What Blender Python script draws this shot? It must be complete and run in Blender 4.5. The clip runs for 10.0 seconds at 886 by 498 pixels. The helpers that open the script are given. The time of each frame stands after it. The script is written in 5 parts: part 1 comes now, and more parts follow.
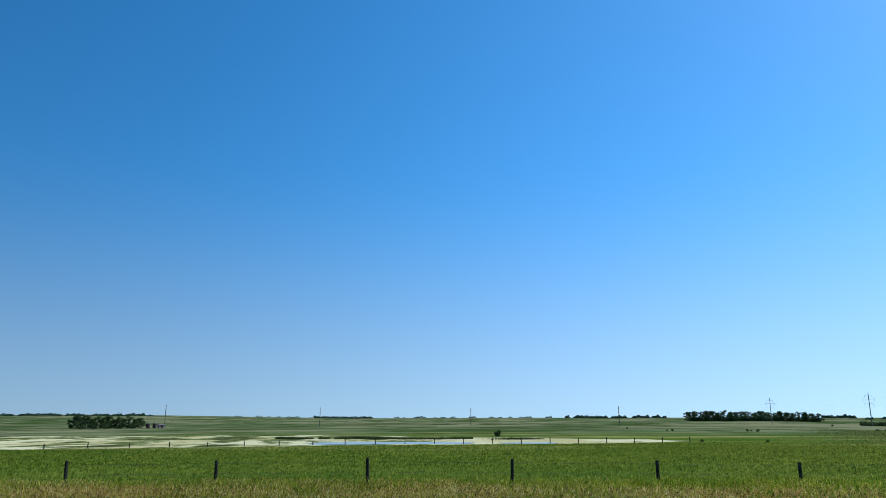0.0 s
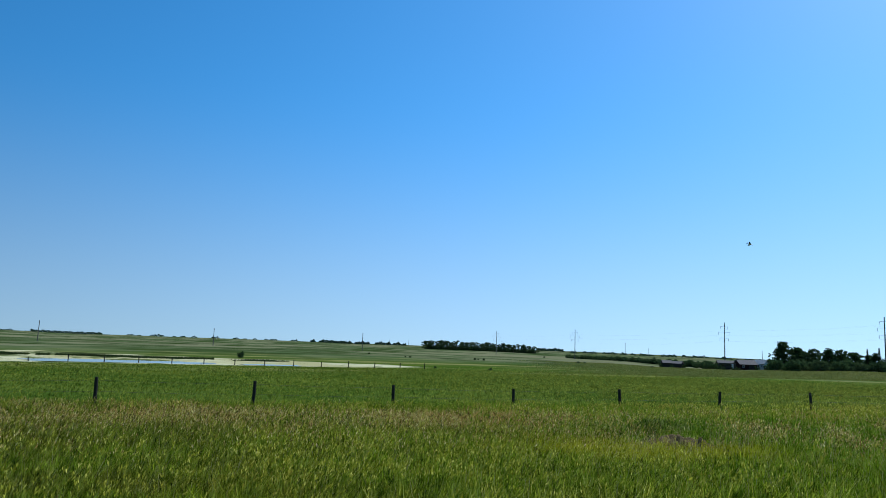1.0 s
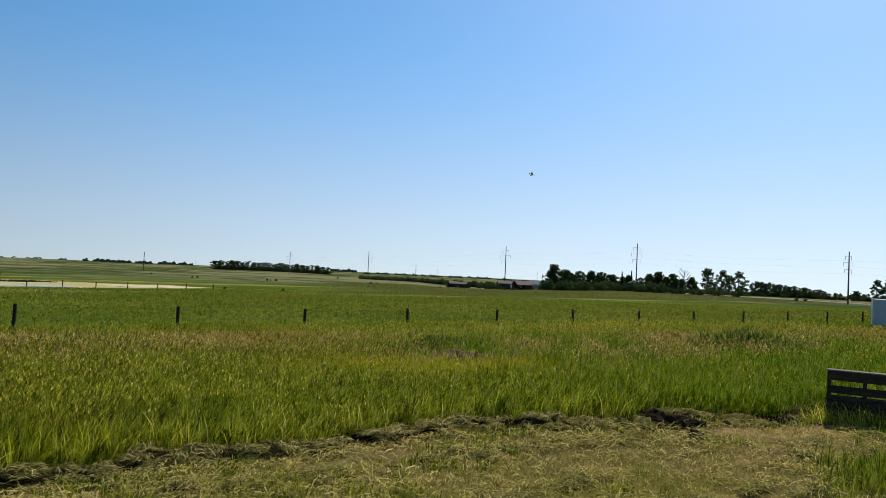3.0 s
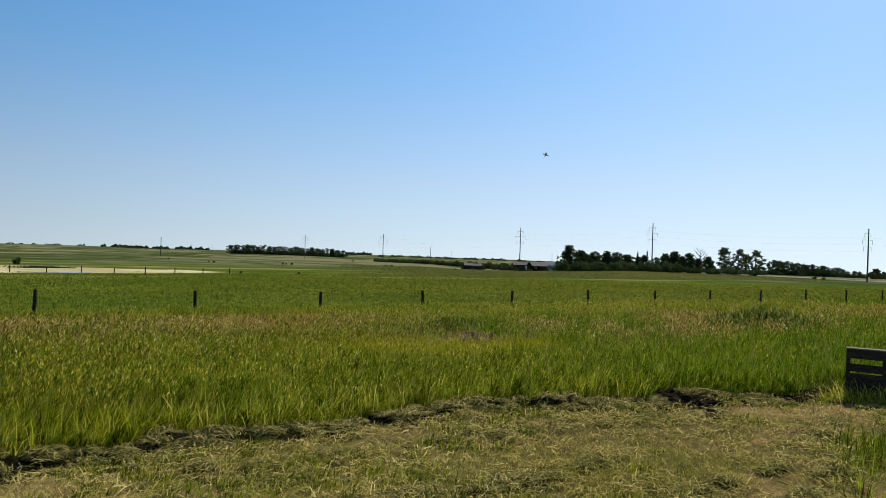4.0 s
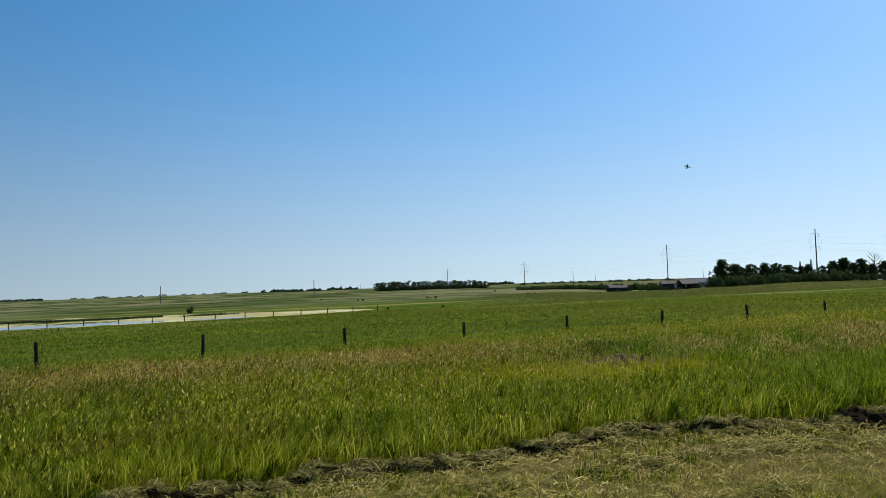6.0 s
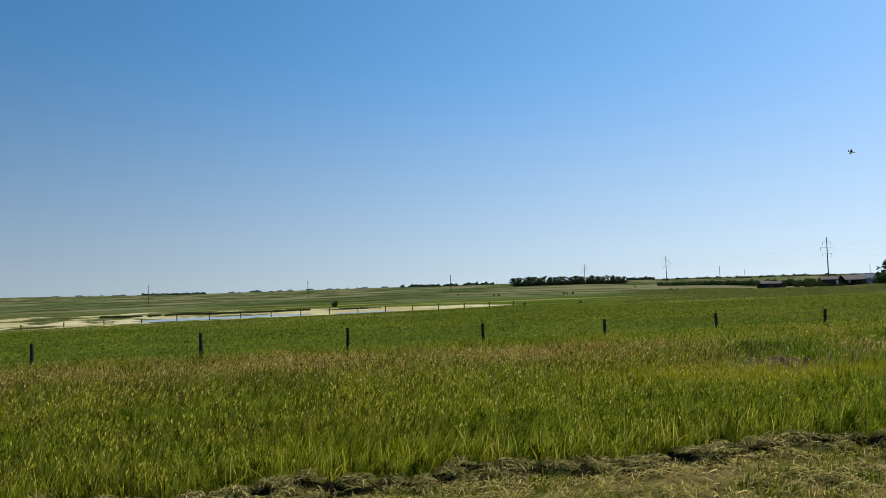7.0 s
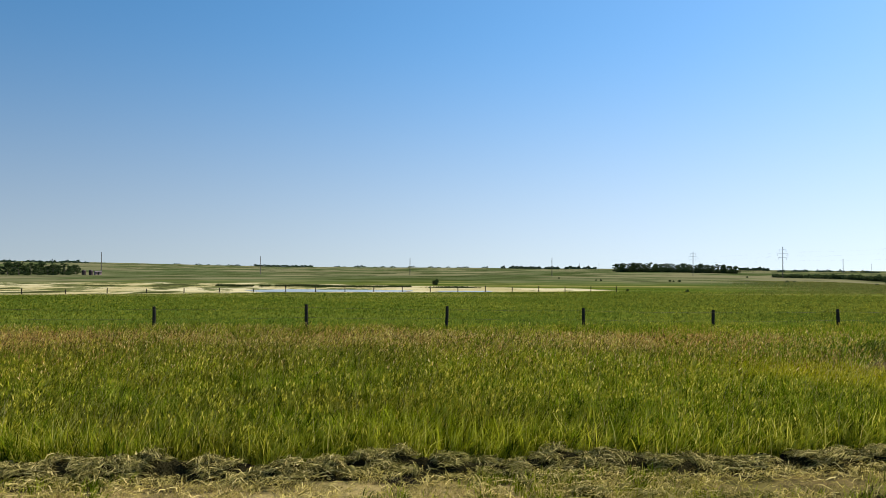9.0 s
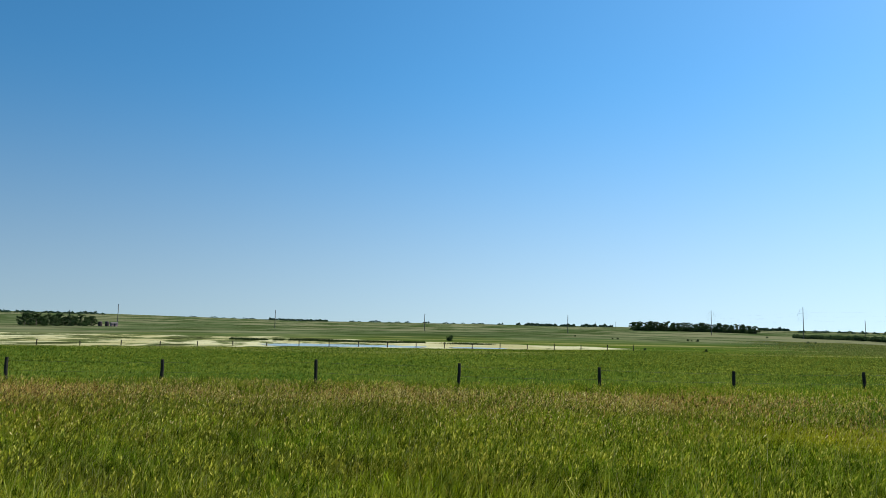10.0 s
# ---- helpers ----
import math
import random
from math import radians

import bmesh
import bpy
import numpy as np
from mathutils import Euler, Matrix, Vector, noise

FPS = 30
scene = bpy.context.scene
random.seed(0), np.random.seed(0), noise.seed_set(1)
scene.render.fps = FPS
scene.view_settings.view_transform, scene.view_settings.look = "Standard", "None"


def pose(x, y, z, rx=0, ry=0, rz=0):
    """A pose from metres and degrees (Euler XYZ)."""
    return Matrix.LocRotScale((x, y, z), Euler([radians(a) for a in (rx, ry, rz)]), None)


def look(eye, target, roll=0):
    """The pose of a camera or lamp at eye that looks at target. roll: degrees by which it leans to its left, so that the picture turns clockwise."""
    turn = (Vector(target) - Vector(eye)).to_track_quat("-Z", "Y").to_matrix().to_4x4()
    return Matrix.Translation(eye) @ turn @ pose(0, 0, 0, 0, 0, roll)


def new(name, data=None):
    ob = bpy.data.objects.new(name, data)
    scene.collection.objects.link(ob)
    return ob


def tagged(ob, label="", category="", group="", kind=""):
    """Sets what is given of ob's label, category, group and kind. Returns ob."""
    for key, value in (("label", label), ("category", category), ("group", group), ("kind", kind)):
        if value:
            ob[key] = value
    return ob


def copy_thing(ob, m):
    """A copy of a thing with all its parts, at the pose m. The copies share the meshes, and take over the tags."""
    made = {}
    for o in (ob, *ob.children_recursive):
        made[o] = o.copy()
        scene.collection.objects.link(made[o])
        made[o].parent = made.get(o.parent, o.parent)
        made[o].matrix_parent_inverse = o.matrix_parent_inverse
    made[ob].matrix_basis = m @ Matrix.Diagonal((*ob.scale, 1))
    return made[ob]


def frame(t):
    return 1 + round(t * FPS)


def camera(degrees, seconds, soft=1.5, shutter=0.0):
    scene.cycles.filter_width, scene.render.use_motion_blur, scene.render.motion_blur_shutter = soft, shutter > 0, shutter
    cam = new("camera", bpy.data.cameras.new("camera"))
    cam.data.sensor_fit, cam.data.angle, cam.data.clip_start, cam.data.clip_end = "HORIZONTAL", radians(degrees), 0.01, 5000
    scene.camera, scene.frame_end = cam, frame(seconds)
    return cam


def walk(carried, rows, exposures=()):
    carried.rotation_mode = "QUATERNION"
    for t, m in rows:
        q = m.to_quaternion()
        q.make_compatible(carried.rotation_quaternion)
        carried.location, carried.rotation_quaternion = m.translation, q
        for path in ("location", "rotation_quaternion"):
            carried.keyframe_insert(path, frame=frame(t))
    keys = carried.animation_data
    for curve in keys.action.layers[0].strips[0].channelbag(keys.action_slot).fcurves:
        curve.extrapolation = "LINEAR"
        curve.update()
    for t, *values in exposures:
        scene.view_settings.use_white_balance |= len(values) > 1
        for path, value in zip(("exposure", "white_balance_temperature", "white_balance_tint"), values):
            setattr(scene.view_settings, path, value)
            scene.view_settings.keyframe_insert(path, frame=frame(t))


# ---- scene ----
PATH = [
    (0.0, -0.003, 0.096, 1.683, 0.06, 12.86, -0.18),
    (0.2, 0.026, 0.001, 1.717, 8.03, 9.77, -0.20),
    (0.4, 0.008, -0.015, 1.706, 13.89, 8.17, 0.73),
    (0.5, -0.031, -0.028, 1.715, 15.02, 7.80, 0.88),
    (1.0, -0.079, -0.093, 1.723, 19.67, 7.29, 2.15),
    (1.5, -0.112, -0.212, 1.717, 27.82, 4.24, 1.84),
    (2.0, -0.134, -0.234, 1.729, 33.08, 2.78, 2.02),
    (2.5, -0.131, -0.239, 1.737, 35.70, 2.30, 2.34),
    (2.7, -0.109, -0.223, 1.733, 36.32, 2.09, 2.50),
    (4.0, -0.081, -0.201, 1.725, 35.17, 0.16, 1.94),
    (4.5, -0.049, -0.170, 1.718, 33.33, -0.15, 1.70),
    (5.0, -0.018, -0.131, 1.708, 29.00, -0.29, 1.14),
    (5.2, 0.030, -0.089, 1.685, 28.02, -0.31, 0.98),
    (6.3, 0.071, -0.047, 1.670, 22.77, 3.08, -2.37),
    (6.5, 0.061, 0.011, 1.691, 21.92, 2.94, -2.18),
    (7.0, 0.046, 0.082, 1.686, 13.02, 2.45, -1.89),
    (7.5, 0.037, 0.177, 1.684, 3.84, 1.36, 1.57),
    (8.0, 0.041, 0.145, 1.676, 3.84, 0.62, 1.33),
    (8.5, 0.061, 0.183, 1.668, 3.90, 0.37, 0.23),
    (9.0, 0.065, 0.184, 1.678, 4.84, 1.00, 0.33),
    (9.5, 0.054, 0.196, 1.693, 4.78, 4.41, 0.82),
    (9.8, 0.066, 0.224, 1.680, 4.40, 4.74, 0.89),
    (10.0, 0.161, 0.444, 1.678, 3.54, 5.47, 1.08),
]


def heading(x, y, z, yaw, pitch, roll):
    """Camera at x, y, z that faces yaw degrees right of +y, pitch degrees up."""
    a, p = radians(yaw), radians(pitch)
    return look((x, y, z), (x + math.cos(p) * math.sin(a), y + math.cos(p) * math.cos(a), z + math.sin(p)), roll)


EXPOSURES = [
    (0.0, 0.24, 5100, 2), (0.5, -0.02, 4980, 2), (1.0, 0.08, 5050, 0), (1.5, 0.08, 5280, -1), (2.0, 0.15, 6200, 8), (2.5, 0.13, 6400, 10), (5.2, 0.12, 6450, 10),
    (6.5, 0.04, 5950, 4), (7.0, 0.10, 6250, 10), (7.5, 0.30, 6400, 10), (9.0, 0.43, 6500, 12), (9.5, 0.42, 6200, 9), (10.0, 0.33, 5850, 1)]
cam = camera(63.8, 10.0, soft=0.5)
walk(cam, [(t, heading(*row)) for t, *row in PATH], EXPOSURES)

# ---- light ----
SUN_AZ, SUN_EL = 68.0, 48.0
world = bpy.data.worlds.new("sky")
scene.world = world
world.use_nodes = True
wn, wl = world.node_tree.nodes, world.node_tree.links
sky = wn.new("ShaderNodeTexSky")
sky.sky_type = "NISHITA"
sky.sun_disc = False
sky.sun_elevation, sky.sun_rotation = radians(SUN_EL), radians(SUN_AZ)
sky.altitude, sky.air_density, sky.dust_density, sky.ozone_density = 900, 1.0, 0.9, 1.2
# the lowest few degrees take the colour of the clear sky just over them
way, lift, join = wn.new("ShaderNodeTexCoord"), wn.new("ShaderNodeVectorMath"), wn.new("ShaderNodeVectorMath")
lift.operation, lift.inputs[1].default_value = "MULTIPLY", (1.0, 1.0, 0.90)
join.operation, join.inputs[1].default_value = "ADD", (0.0, 0.0, 0.10)
wl.new(way.outputs["Generated"], lift.inputs[0])
wl.new(lift.outputs[0], join.inputs[0])
wl.new(join.outputs[0], sky.inputs["Vector"])
sat = wn.new("ShaderNodeHueSaturation")
sat.inputs["Hue"].default_value, sat.inputs["Saturation"].default_value = 0.4915, 1.30
sat.inputs["Value"].default_value = 1.12
wl.new(sky.outputs[0], sat.inputs["Color"])
# thin summer haze takes the colour out of the sky towards the skyline
haze, height, clear, blend = wn.new("ShaderNodeHueSaturation"), wn.new("ShaderNodeSeparateXYZ"), wn.new("ShaderNodeMapRange"), wn.new("ShaderNodeMix")
haze.inputs["Hue"].default_value = 0.493
haze.inputs["Saturation"].default_value, haze.inputs["Value"].default_value = 0.62, 0.77
clear.interpolation_type = "SMOOTHSTEP"
clear.inputs[1].default_value, clear.inputs[2].default_value = -0.07, 0.34
blend.data_type = "RGBA"
wl.new(sky.outputs[0], haze.inputs["Color"])
wl.new(way.outputs["Generated"], height.inputs[0])
wl.new(height.outputs["Z"], clear.inputs[0])
wl.new(clear.outputs[0], blend.inputs[0])
wl.new(haze.outputs[0], blend.inputs[6])
wl.new(sat.outputs[0], blend.inputs[7])
# the clear air scatters less light on the side away from the sun
sunward, share, dim = wn.new("ShaderNodeVectorMath"), wn.new("ShaderNodeMapRange"), wn.new("ShaderNodeVectorMath")
sunward.operation, sunward.inputs[1].default_value = "DOT_PRODUCT", (math.sin(radians(SUN_AZ)), math.cos(radians(SUN_AZ)), 0.0)
share.interpolation_type = "SMOOTHSTEP"
share.inputs[1].default_value, share.inputs[2].default_value = -0.55, 0.75
share.inputs[3].default_value, share.inputs[4].default_value = 0.71, 0.99
dim.operation = "SCALE"
wl.new(way.outputs["Generated"], sunward.inputs[0])
wl.new(sunward.outputs["Value"], share.inputs[0])
wl.new(blend.outputs[2], dim.inputs[0])
wl.new(share.outputs[0], dim.inputs["Scale"])
wl.new(dim.outputs[0], wn["Background"].inputs["Color"])
wn["Background"].inputs["Strength"].default_value = 0.12
sun_lamp = bpy.data.lights.new("sun", "SUN")
sun_lamp.energy, sun_lamp.angle, sun_lamp.color = 5.0, radians(0.53), (1.0, 0.93, 0.80)
a, p = radians(SUN_AZ), radians(SUN_EL)
new("sun", sun_lamp).matrix_world = look((90 * math.cos(p) * math.sin(a), 90 * math.cos(p) * math.cos(a), 90 * math.sin(p)), (0, 0, 0))


# ---- materials ----
class Nodes:
    """A material under construction: short calls that add and link nodes."""

    def __init__(self, name, rough=0.8):
        self.mat = bpy.data.materials.new(name)
        self.mat.use_nodes = True
        self.n, self.l = self.mat.node_tree.nodes, self.mat.node_tree.links
        self.bsdf = self.n["Principled BSDF"]
        self.bsdf.inputs["Roughness"].default_value = rough
        self.bsdf.inputs["Specular IOR Level"].default_value = 0.0 if rough > 0.9 else 0.3
        self.out = self.n["Material Output"]

    def put(self, socket, value):
        if hasattr(value, "is_linked"):
            self.l.new(value, socket)
        else:
            socket.default_value = value

    def math(self, op, a, b=0.0, c=0.0, clamp=False):
        m = self.n.new("ShaderNodeMath")
        m.operation, m.use_clamp = op, clamp
        for s, v in zip(m.inputs, (a, b, c)):
            self.put(s, v)
        return m.outputs[0]

    def noise(self, scale, detail=4.0, vector=None, rough=0.55):
        m = self.n.new("ShaderNodeTexNoise")
        m.inputs["Scale"].default_value, m.inputs["Detail"].default_value, m.inputs["Roughness"].default_value = scale, detail, rough
        self.put(m.inputs["Vector"], vector if vector is not None else self.position())
        return m.outputs[0]

    def position(self):
        return self.n.new("ShaderNodeNewGeometry").outputs["Position"]

    def local(self):
        return self.n.new("ShaderNodeTexCoord").outputs["Object"]

    def stretched(self, vector, sx, sy, sz):
        m = self.n.new("ShaderNodeMapping")
        m.inputs["Scale"].default_value = (sx, sy, sz)
        self.l.new(vector, m.inputs["Vector"])
        return m.outputs[0]

    def island(self):
        return self.n.new("ShaderNodeNewGeometry").outputs["Random Per Island"]

    def object_random(self):
        return self.n.new("ShaderNodeObjectInfo").outputs["Random"]

    def mix(self, fac, a, b):
        m = self.n.new("ShaderNodeMix")
        m.data_type = "RGBA"
        self.put(m.inputs[0], fac)
        for s, v in ((m.inputs[6], a), (m.inputs[7], b)):
            self.put(s, (*v, 1.0) if isinstance(v, tuple) else v)
        return m.outputs[2]

    def step(self, value, lo, hi):
        m = self.n.new("ShaderNodeMapRange")
        m.interpolation_type = "SMOOTHSTEP"
        self.put(m.inputs[0], value)
        m.inputs[1].default_value, m.inputs[2].default_value = lo, hi
        return m.outputs[0]

    def xyz(self, vector):
        m = self.n.new("ShaderNodeSeparateXYZ")
        self.l.new(vector, m.inputs[0])
        return m.outputs

    def ramp(self, fac, *stops):
        m = self.n.new("ShaderNodeValToRGB")
        e = m.color_ramp.elements
        while len(e) < len(stops):
            e.new(0.5)
        for k, (at, col) in zip(e, stops):
            k.position, k.color = at, (*col, 1.0)
        self.put(m.inputs[0], fac)
        return m.outputs[0]

    def bump(self, height, distance, strength=1.0):
        m = self.n.new("ShaderNodeBump")
        m.inputs["Distance"].default_value, m.inputs["Strength"].default_value = distance, strength
        self.l.new(height, m.inputs["Height"])
        self.l.new(m.outputs[0], self.bsdf.inputs["Normal"])

    def done(self, colour):
        self.put(self.bsdf.inputs["Base Color"], (*colour, 1.0) if isinstance(colour, tuple) else colour)
        return self.mat

    def leafy(self, colour, through_light=0.4):
        """Diffuse and translucent, as thin leaves are."""
        d, t, m = self.n.new("ShaderNodeBsdfDiffuse"), self.n.new("ShaderNodeBsdfTranslucent"), self.n.new("ShaderNodeMixShader")
        for s in (d.inputs[0], t.inputs[0]):
            self.put(s, (*colour, 1.0) if isinstance(colour, tuple) else colour)
        m.inputs[0].default_value = through_light
        self.l.new(d.outputs[0], m.inputs[1])
        self.l.new(t.outputs[0], m.inputs[2])
        self.l.new(m.outputs[0], self.out.inputs[0])
        return self.mat


def grass_material(name, dark, mid, light, patch, patch_amount=0.5, through_light=0.42):
    """Blades that differ one by one, with broad patches of another tint."""
    k = Nodes(name)
    each = k.ramp(k.island(), (0.0, dark), (0.5, mid), (0.78, tuple(0.75 * m + 0.25 * q for m, q in zip(mid, light))), (1.0, light))
    broad = k.step(k.noise(0.22, 3.0), 0.48, 0.66)
    if name == "grass_blades":
        x, y = k.xyz(k.position())[:2]
        broad = k.math("MULTIPLY", broad, 0.6)
    each = k.mix(k.math("MULTIPLY", broad, patch_amount), each, patch)
    if name == "grass_blades":
        each = k.mix(k.math("MULTIPLY", k.step(k.noise(0.34, 3.0, k.stretched(k.position(), 1.0, 1.6, 1.0)), 0.52, 0.68), 0.25), each, (0.26, 0.19, 0.03))
        # the ripe band has browned blades, and tussocks differ from one another
        ripe = k.math("SUBTRACT", 1.0, k.step(k.math("ABSOLUTE", k.math("SUBTRACT", k.math("ADD", y, k.math("MULTIPLY", k.noise(0.6), 6.0)), 17.4)), 0.2, 2.8))
        ripe = k.math("MULTIPLY", ripe, k.math("SUBTRACT", 1.0, k.math("MULTIPLY", k.step(x, 4.0, 9.0), 0.85)))
        each = k.mix(k.math("MULTIPLY", ripe, 0.3), each, (0.30, 0.20, 0.06))
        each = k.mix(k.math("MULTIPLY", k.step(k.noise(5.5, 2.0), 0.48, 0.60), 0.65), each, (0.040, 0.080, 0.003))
        # browned hay on the left, its colour darkened further for lens falloff
        dry = k.math("MULTIPLY", k.math("SUBTRACT", 1.0, k.step(x, -3.0, 6.0)), k.step(k.noise(0.55, 4.0, k.stretched(k.position(), 1.0, 1.5, 1.0)), 0.42, 0.6))
        each = k.mix(k.math("MULTIPLY", dry, 0.8), each, (0.105, 0.085, 0.008))
        gx, gy = k.math("DIVIDE", k.math("SUBTRACT", x, 10.6), 3.0), k.math("DIVIDE", k.math("SUBTRACT", y, 15.6), 2.0)
        deep = k.math("ADD", k.math("ADD", k.math("MULTIPLY", gx, gx), k.math("MULTIPLY", gy, gy)), k.math("MULTIPLY", k.noise(0.8), 0.7))
        each = k.mix(k.math("MULTIPLY", k.math("SUBTRACT", 1.0, k.step(deep, 0.5, 1.4)), 0.7), each, (0.07, 0.14, 0.008))
        lush = k.step(k.math("ADD", x, k.math("MULTIPLY", k.noise(0.5), 5.0)), 8.5, 13.5)
        each = k.mix(k.math("MULTIPLY", lush, k.math("MULTIPLY", k.noise(3.0), 0.95)), each, (0.13, 0.27, 0.006))
        # short trodden grass before the mound has yellowed
        tx, ty = k.math("DIVIDE", k.math("SUBTRACT", x, 7.6), 2.5), k.math("DIVIDE", k.math("SUBTRACT", y, 10.3), 2.0)
        trodden = k.math("ADD", k.math("ADD", k.math("MULTIPLY", tx, tx), k.math("MULTIPLY", ty, ty)), k.math("MULTIPLY", k.noise(1.1), 0.6))
        each = k.mix(k.math("MULTIPLY", k.math("SUBTRACT", 1.0, k.step(trodden, 0.4, 1.5)), 0.80), each, (0.50, 0.43, 0.006))
    if name == "pasture_blades":
        # the pasture dries out towards the farm
        each = k.mix(k.math("MULTIPLY", k.step(k.math("ADD", k.xyz(k.position())[0], k.math("MULTIPLY", k.noise(0.12), 30.0)), 18.0, 62.0), 0.6), each, (0.24, 0.21, 0.03))
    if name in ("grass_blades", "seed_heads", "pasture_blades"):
        # noise turns some plants near-black green and others pale yellow
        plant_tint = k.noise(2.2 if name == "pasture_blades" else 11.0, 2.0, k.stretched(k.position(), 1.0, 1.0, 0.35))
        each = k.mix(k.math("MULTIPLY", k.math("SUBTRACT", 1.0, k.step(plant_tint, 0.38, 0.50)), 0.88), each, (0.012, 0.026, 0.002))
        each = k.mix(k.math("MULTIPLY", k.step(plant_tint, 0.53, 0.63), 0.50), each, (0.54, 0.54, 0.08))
    return k.leafy(each, through_light)


def foliage_material(name, dark, light, through_light=0.25):
    k = Nodes(name)
    each = k.ramp(k.island(), (0.0, dark), (1.0, light))
    return k.leafy(k.mix(k.math("MULTIPLY", k.object_random(), 0.45), each, (light[0] * 1.1, light[1] * 0.9, light[2])), through_light)


def plain_material(name, dark, light, rough=0.7, scale=6.0, metal=0.0, bump=0.003, stretch=(1, 1, 1)):
    """A painted, weathered or bare surface with grain and stains at two scales."""
    k = Nodes(name, rough)
    v = k.stretched(k.local(), *stretch)
    fine, broad = k.noise(scale * 8, 5.0, v), k.noise(scale, 3.0, v)
    k.bsdf.inputs["Metallic"].default_value = metal
    k.bump(fine, bump)
    return k.done(k.ramp(k.math("ADD", k.math("MULTIPLY", fine, 0.5), k.math("MULTIPLY", broad, 0.5)), (0.3, dark), (0.7, light)))


def ground_material():
    k = Nodes("ground_cover", 0.95)
    p = k.position()
    x, y, z = k.xyz(p)[:3]
    r = k.math("SQRT", k.math("ADD", k.math("MULTIPLY", x, x), k.math("MULTIPLY", y, y)))
    fine, mid, broad = k.noise(14.0, 6.0), k.noise(1.3, 4.0), k.noise(0.09, 4.0)
    streak = k.noise(1.0, 5.0, k.stretched(p, 0.085, 0.045, 1.0))
    wide = k.noise(1.0, 2.5, k.stretched(p, 0.036, 0.018, 1.0))
    vast = k.noise(1.0, 2.5, k.stretched(p, 0.013, 0.0055, 1.0))
    # mown strip: straw, cut green, some bare soil
    mown = k.mix(k.step(mid, 0.42, 0.62), (0.125, 0.095, 0.036), (0.080, 0.075, 0.018))
    mown = k.mix(k.math("MULTIPLY", k.math("SUBTRACT", 1.0, k.step(k.math("ADD", x, k.math("MULTIPLY", mid, 2.0)), 0.0, 6.0)), 0.6), mown, (0.39, 0.30, 0.125))
    mown = k.mix(k.step(k.noise(0.8, 4.0, k.stretched(p, 0.8, 1.9, 1.0)), 0.57, 0.67), mown, (0.21, 0.135, 0.062))
    mown = k.mix(k.math("MULTIPLY", k.step(fine, 0.5, 0.72), 0.7), mown, (0.06, 0.055, 0.018))
    # dark spots stand in for shaded hollows among the clippings
    mown = k.mix(k.math("MULTIPLY", k.step(k.noise(3.2, 4.0, k.stretched(p, 1.0, 1.5, 1.0)), 0.54, 0.68), 0.7), mown, (0.034, 0.032, 0.012))
    # broken dark line along the second cut row, its hollows' shade as colour
    row = k.math("ABSOLUTE", k.math("SUBTRACT", k.math("ADD", y, k.math("MULTIPLY", k.noise(1.7), 0.5)), 5.22))
    row = k.math("MULTIPLY", k.math("SUBTRACT", 1.0, k.step(row, 0.06, 0.2)), k.step(k.noise(4.0), 0.44, 0.54))
    mown = k.mix(row, mown, (0.014, 0.012, 0.006))
    ex, ey = k.math("DIVIDE", k.math("SUBTRACT", x, 8.7), 2.0), k.math("DIVIDE", k.math("SUBTRACT", y, 4.3), 0.62)
    worn = k.math("ADD", k.math("ADD", k.math("MULTIPLY", ex, ex), k.math("MULTIPLY", ey, ey)), k.math("MULTIPLY", mid, 0.8))
    mown = k.mix(k.math("MULTIPLY", k.math("SUBTRACT", 1.0, k.step(worn, 0.6, 1.4)), 0.7), mown, (0.24, 0.155, 0.075))
    # thatch under the standing grass, darkened for the shade between the stems
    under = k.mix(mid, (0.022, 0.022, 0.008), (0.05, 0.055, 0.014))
    # grazed pasture past the fence
    pasture = k.mix(k.step(broad, 0.38, 0.64), (0.050, 0.078, 0.008), (0.090, 0.110, 0.014))
    pasture = k.mix(k.math("MULTIPLY", k.step(fine, 0.45, 0.7), 0.35), pasture, (0.06, 0.085, 0.02))
    pasture = k.mix(k.math("MULTIPLY", k.step(k.noise(1.0, 4.0, k.stretched(p, 0.012, 0.09, 1.0)), 0.52, 0.62), k.step(y, 60.0, 105.0)), pasture, (0.22, 0.20, 0.06))
    # the rougher prairie past the wet meadow
    prairie = k.mix(k.step(streak, 0.4, 0.62), (0.060, 0.082, 0.028), (0.102, 0.112, 0.050))
    prairie = k.mix(k.math("MULTIPLY", k.step(wide, 0.44, 0.58), 0.9), prairie, (0.036, 0.052, 0.013))
    prairie = k.mix(k.math("MULTIPLY", k.step(vast, 0.46, 0.60), 0.8), prairie, (0.175, 0.16, 0.085))
    prairie = k.mix(k.math("MULTIPLY", k.step(k.noise(1.0, 4.0, k.stretched(p, 0.052, 0.026, 1.0)), 0.56, 0.64), 0.7), prairie, (0.022, 0.032, 0.010))
    # dried-out mud and salt
    mud = k.mix(k.step(streak, 0.42, 0.6), (0.46, 0.41, 0.24), (0.34, 0.295, 0.14))
    weedy = k.noise(1.0, 6.0, k.stretched(p, 0.13, 0.080, 1.0), 0.62)
    # rushes have come back on the drier side away from the water
    weedy = k.math("ADD", weedy, k.math("MULTIPLY", k.step(k.math("MULTIPLY_ADD", x, -0.3, y), 138.0, 158.0), 0.03))
    weedy = k.math("SUBTRACT", weedy, k.math("MULTIPLY", k.step(x, -12.0, 8.0), 0.12))
    mud = k.mix(k.math("MULTIPLY", k.step(weedy, 0.475, 0.53), 0.9), mud, (0.075, 0.09, 0.024))
    mud = k.mix(k.math("MULTIPLY", k.step(weedy, 0.56, 0.60), 0.85), mud, (0.03, 0.034, 0.012))
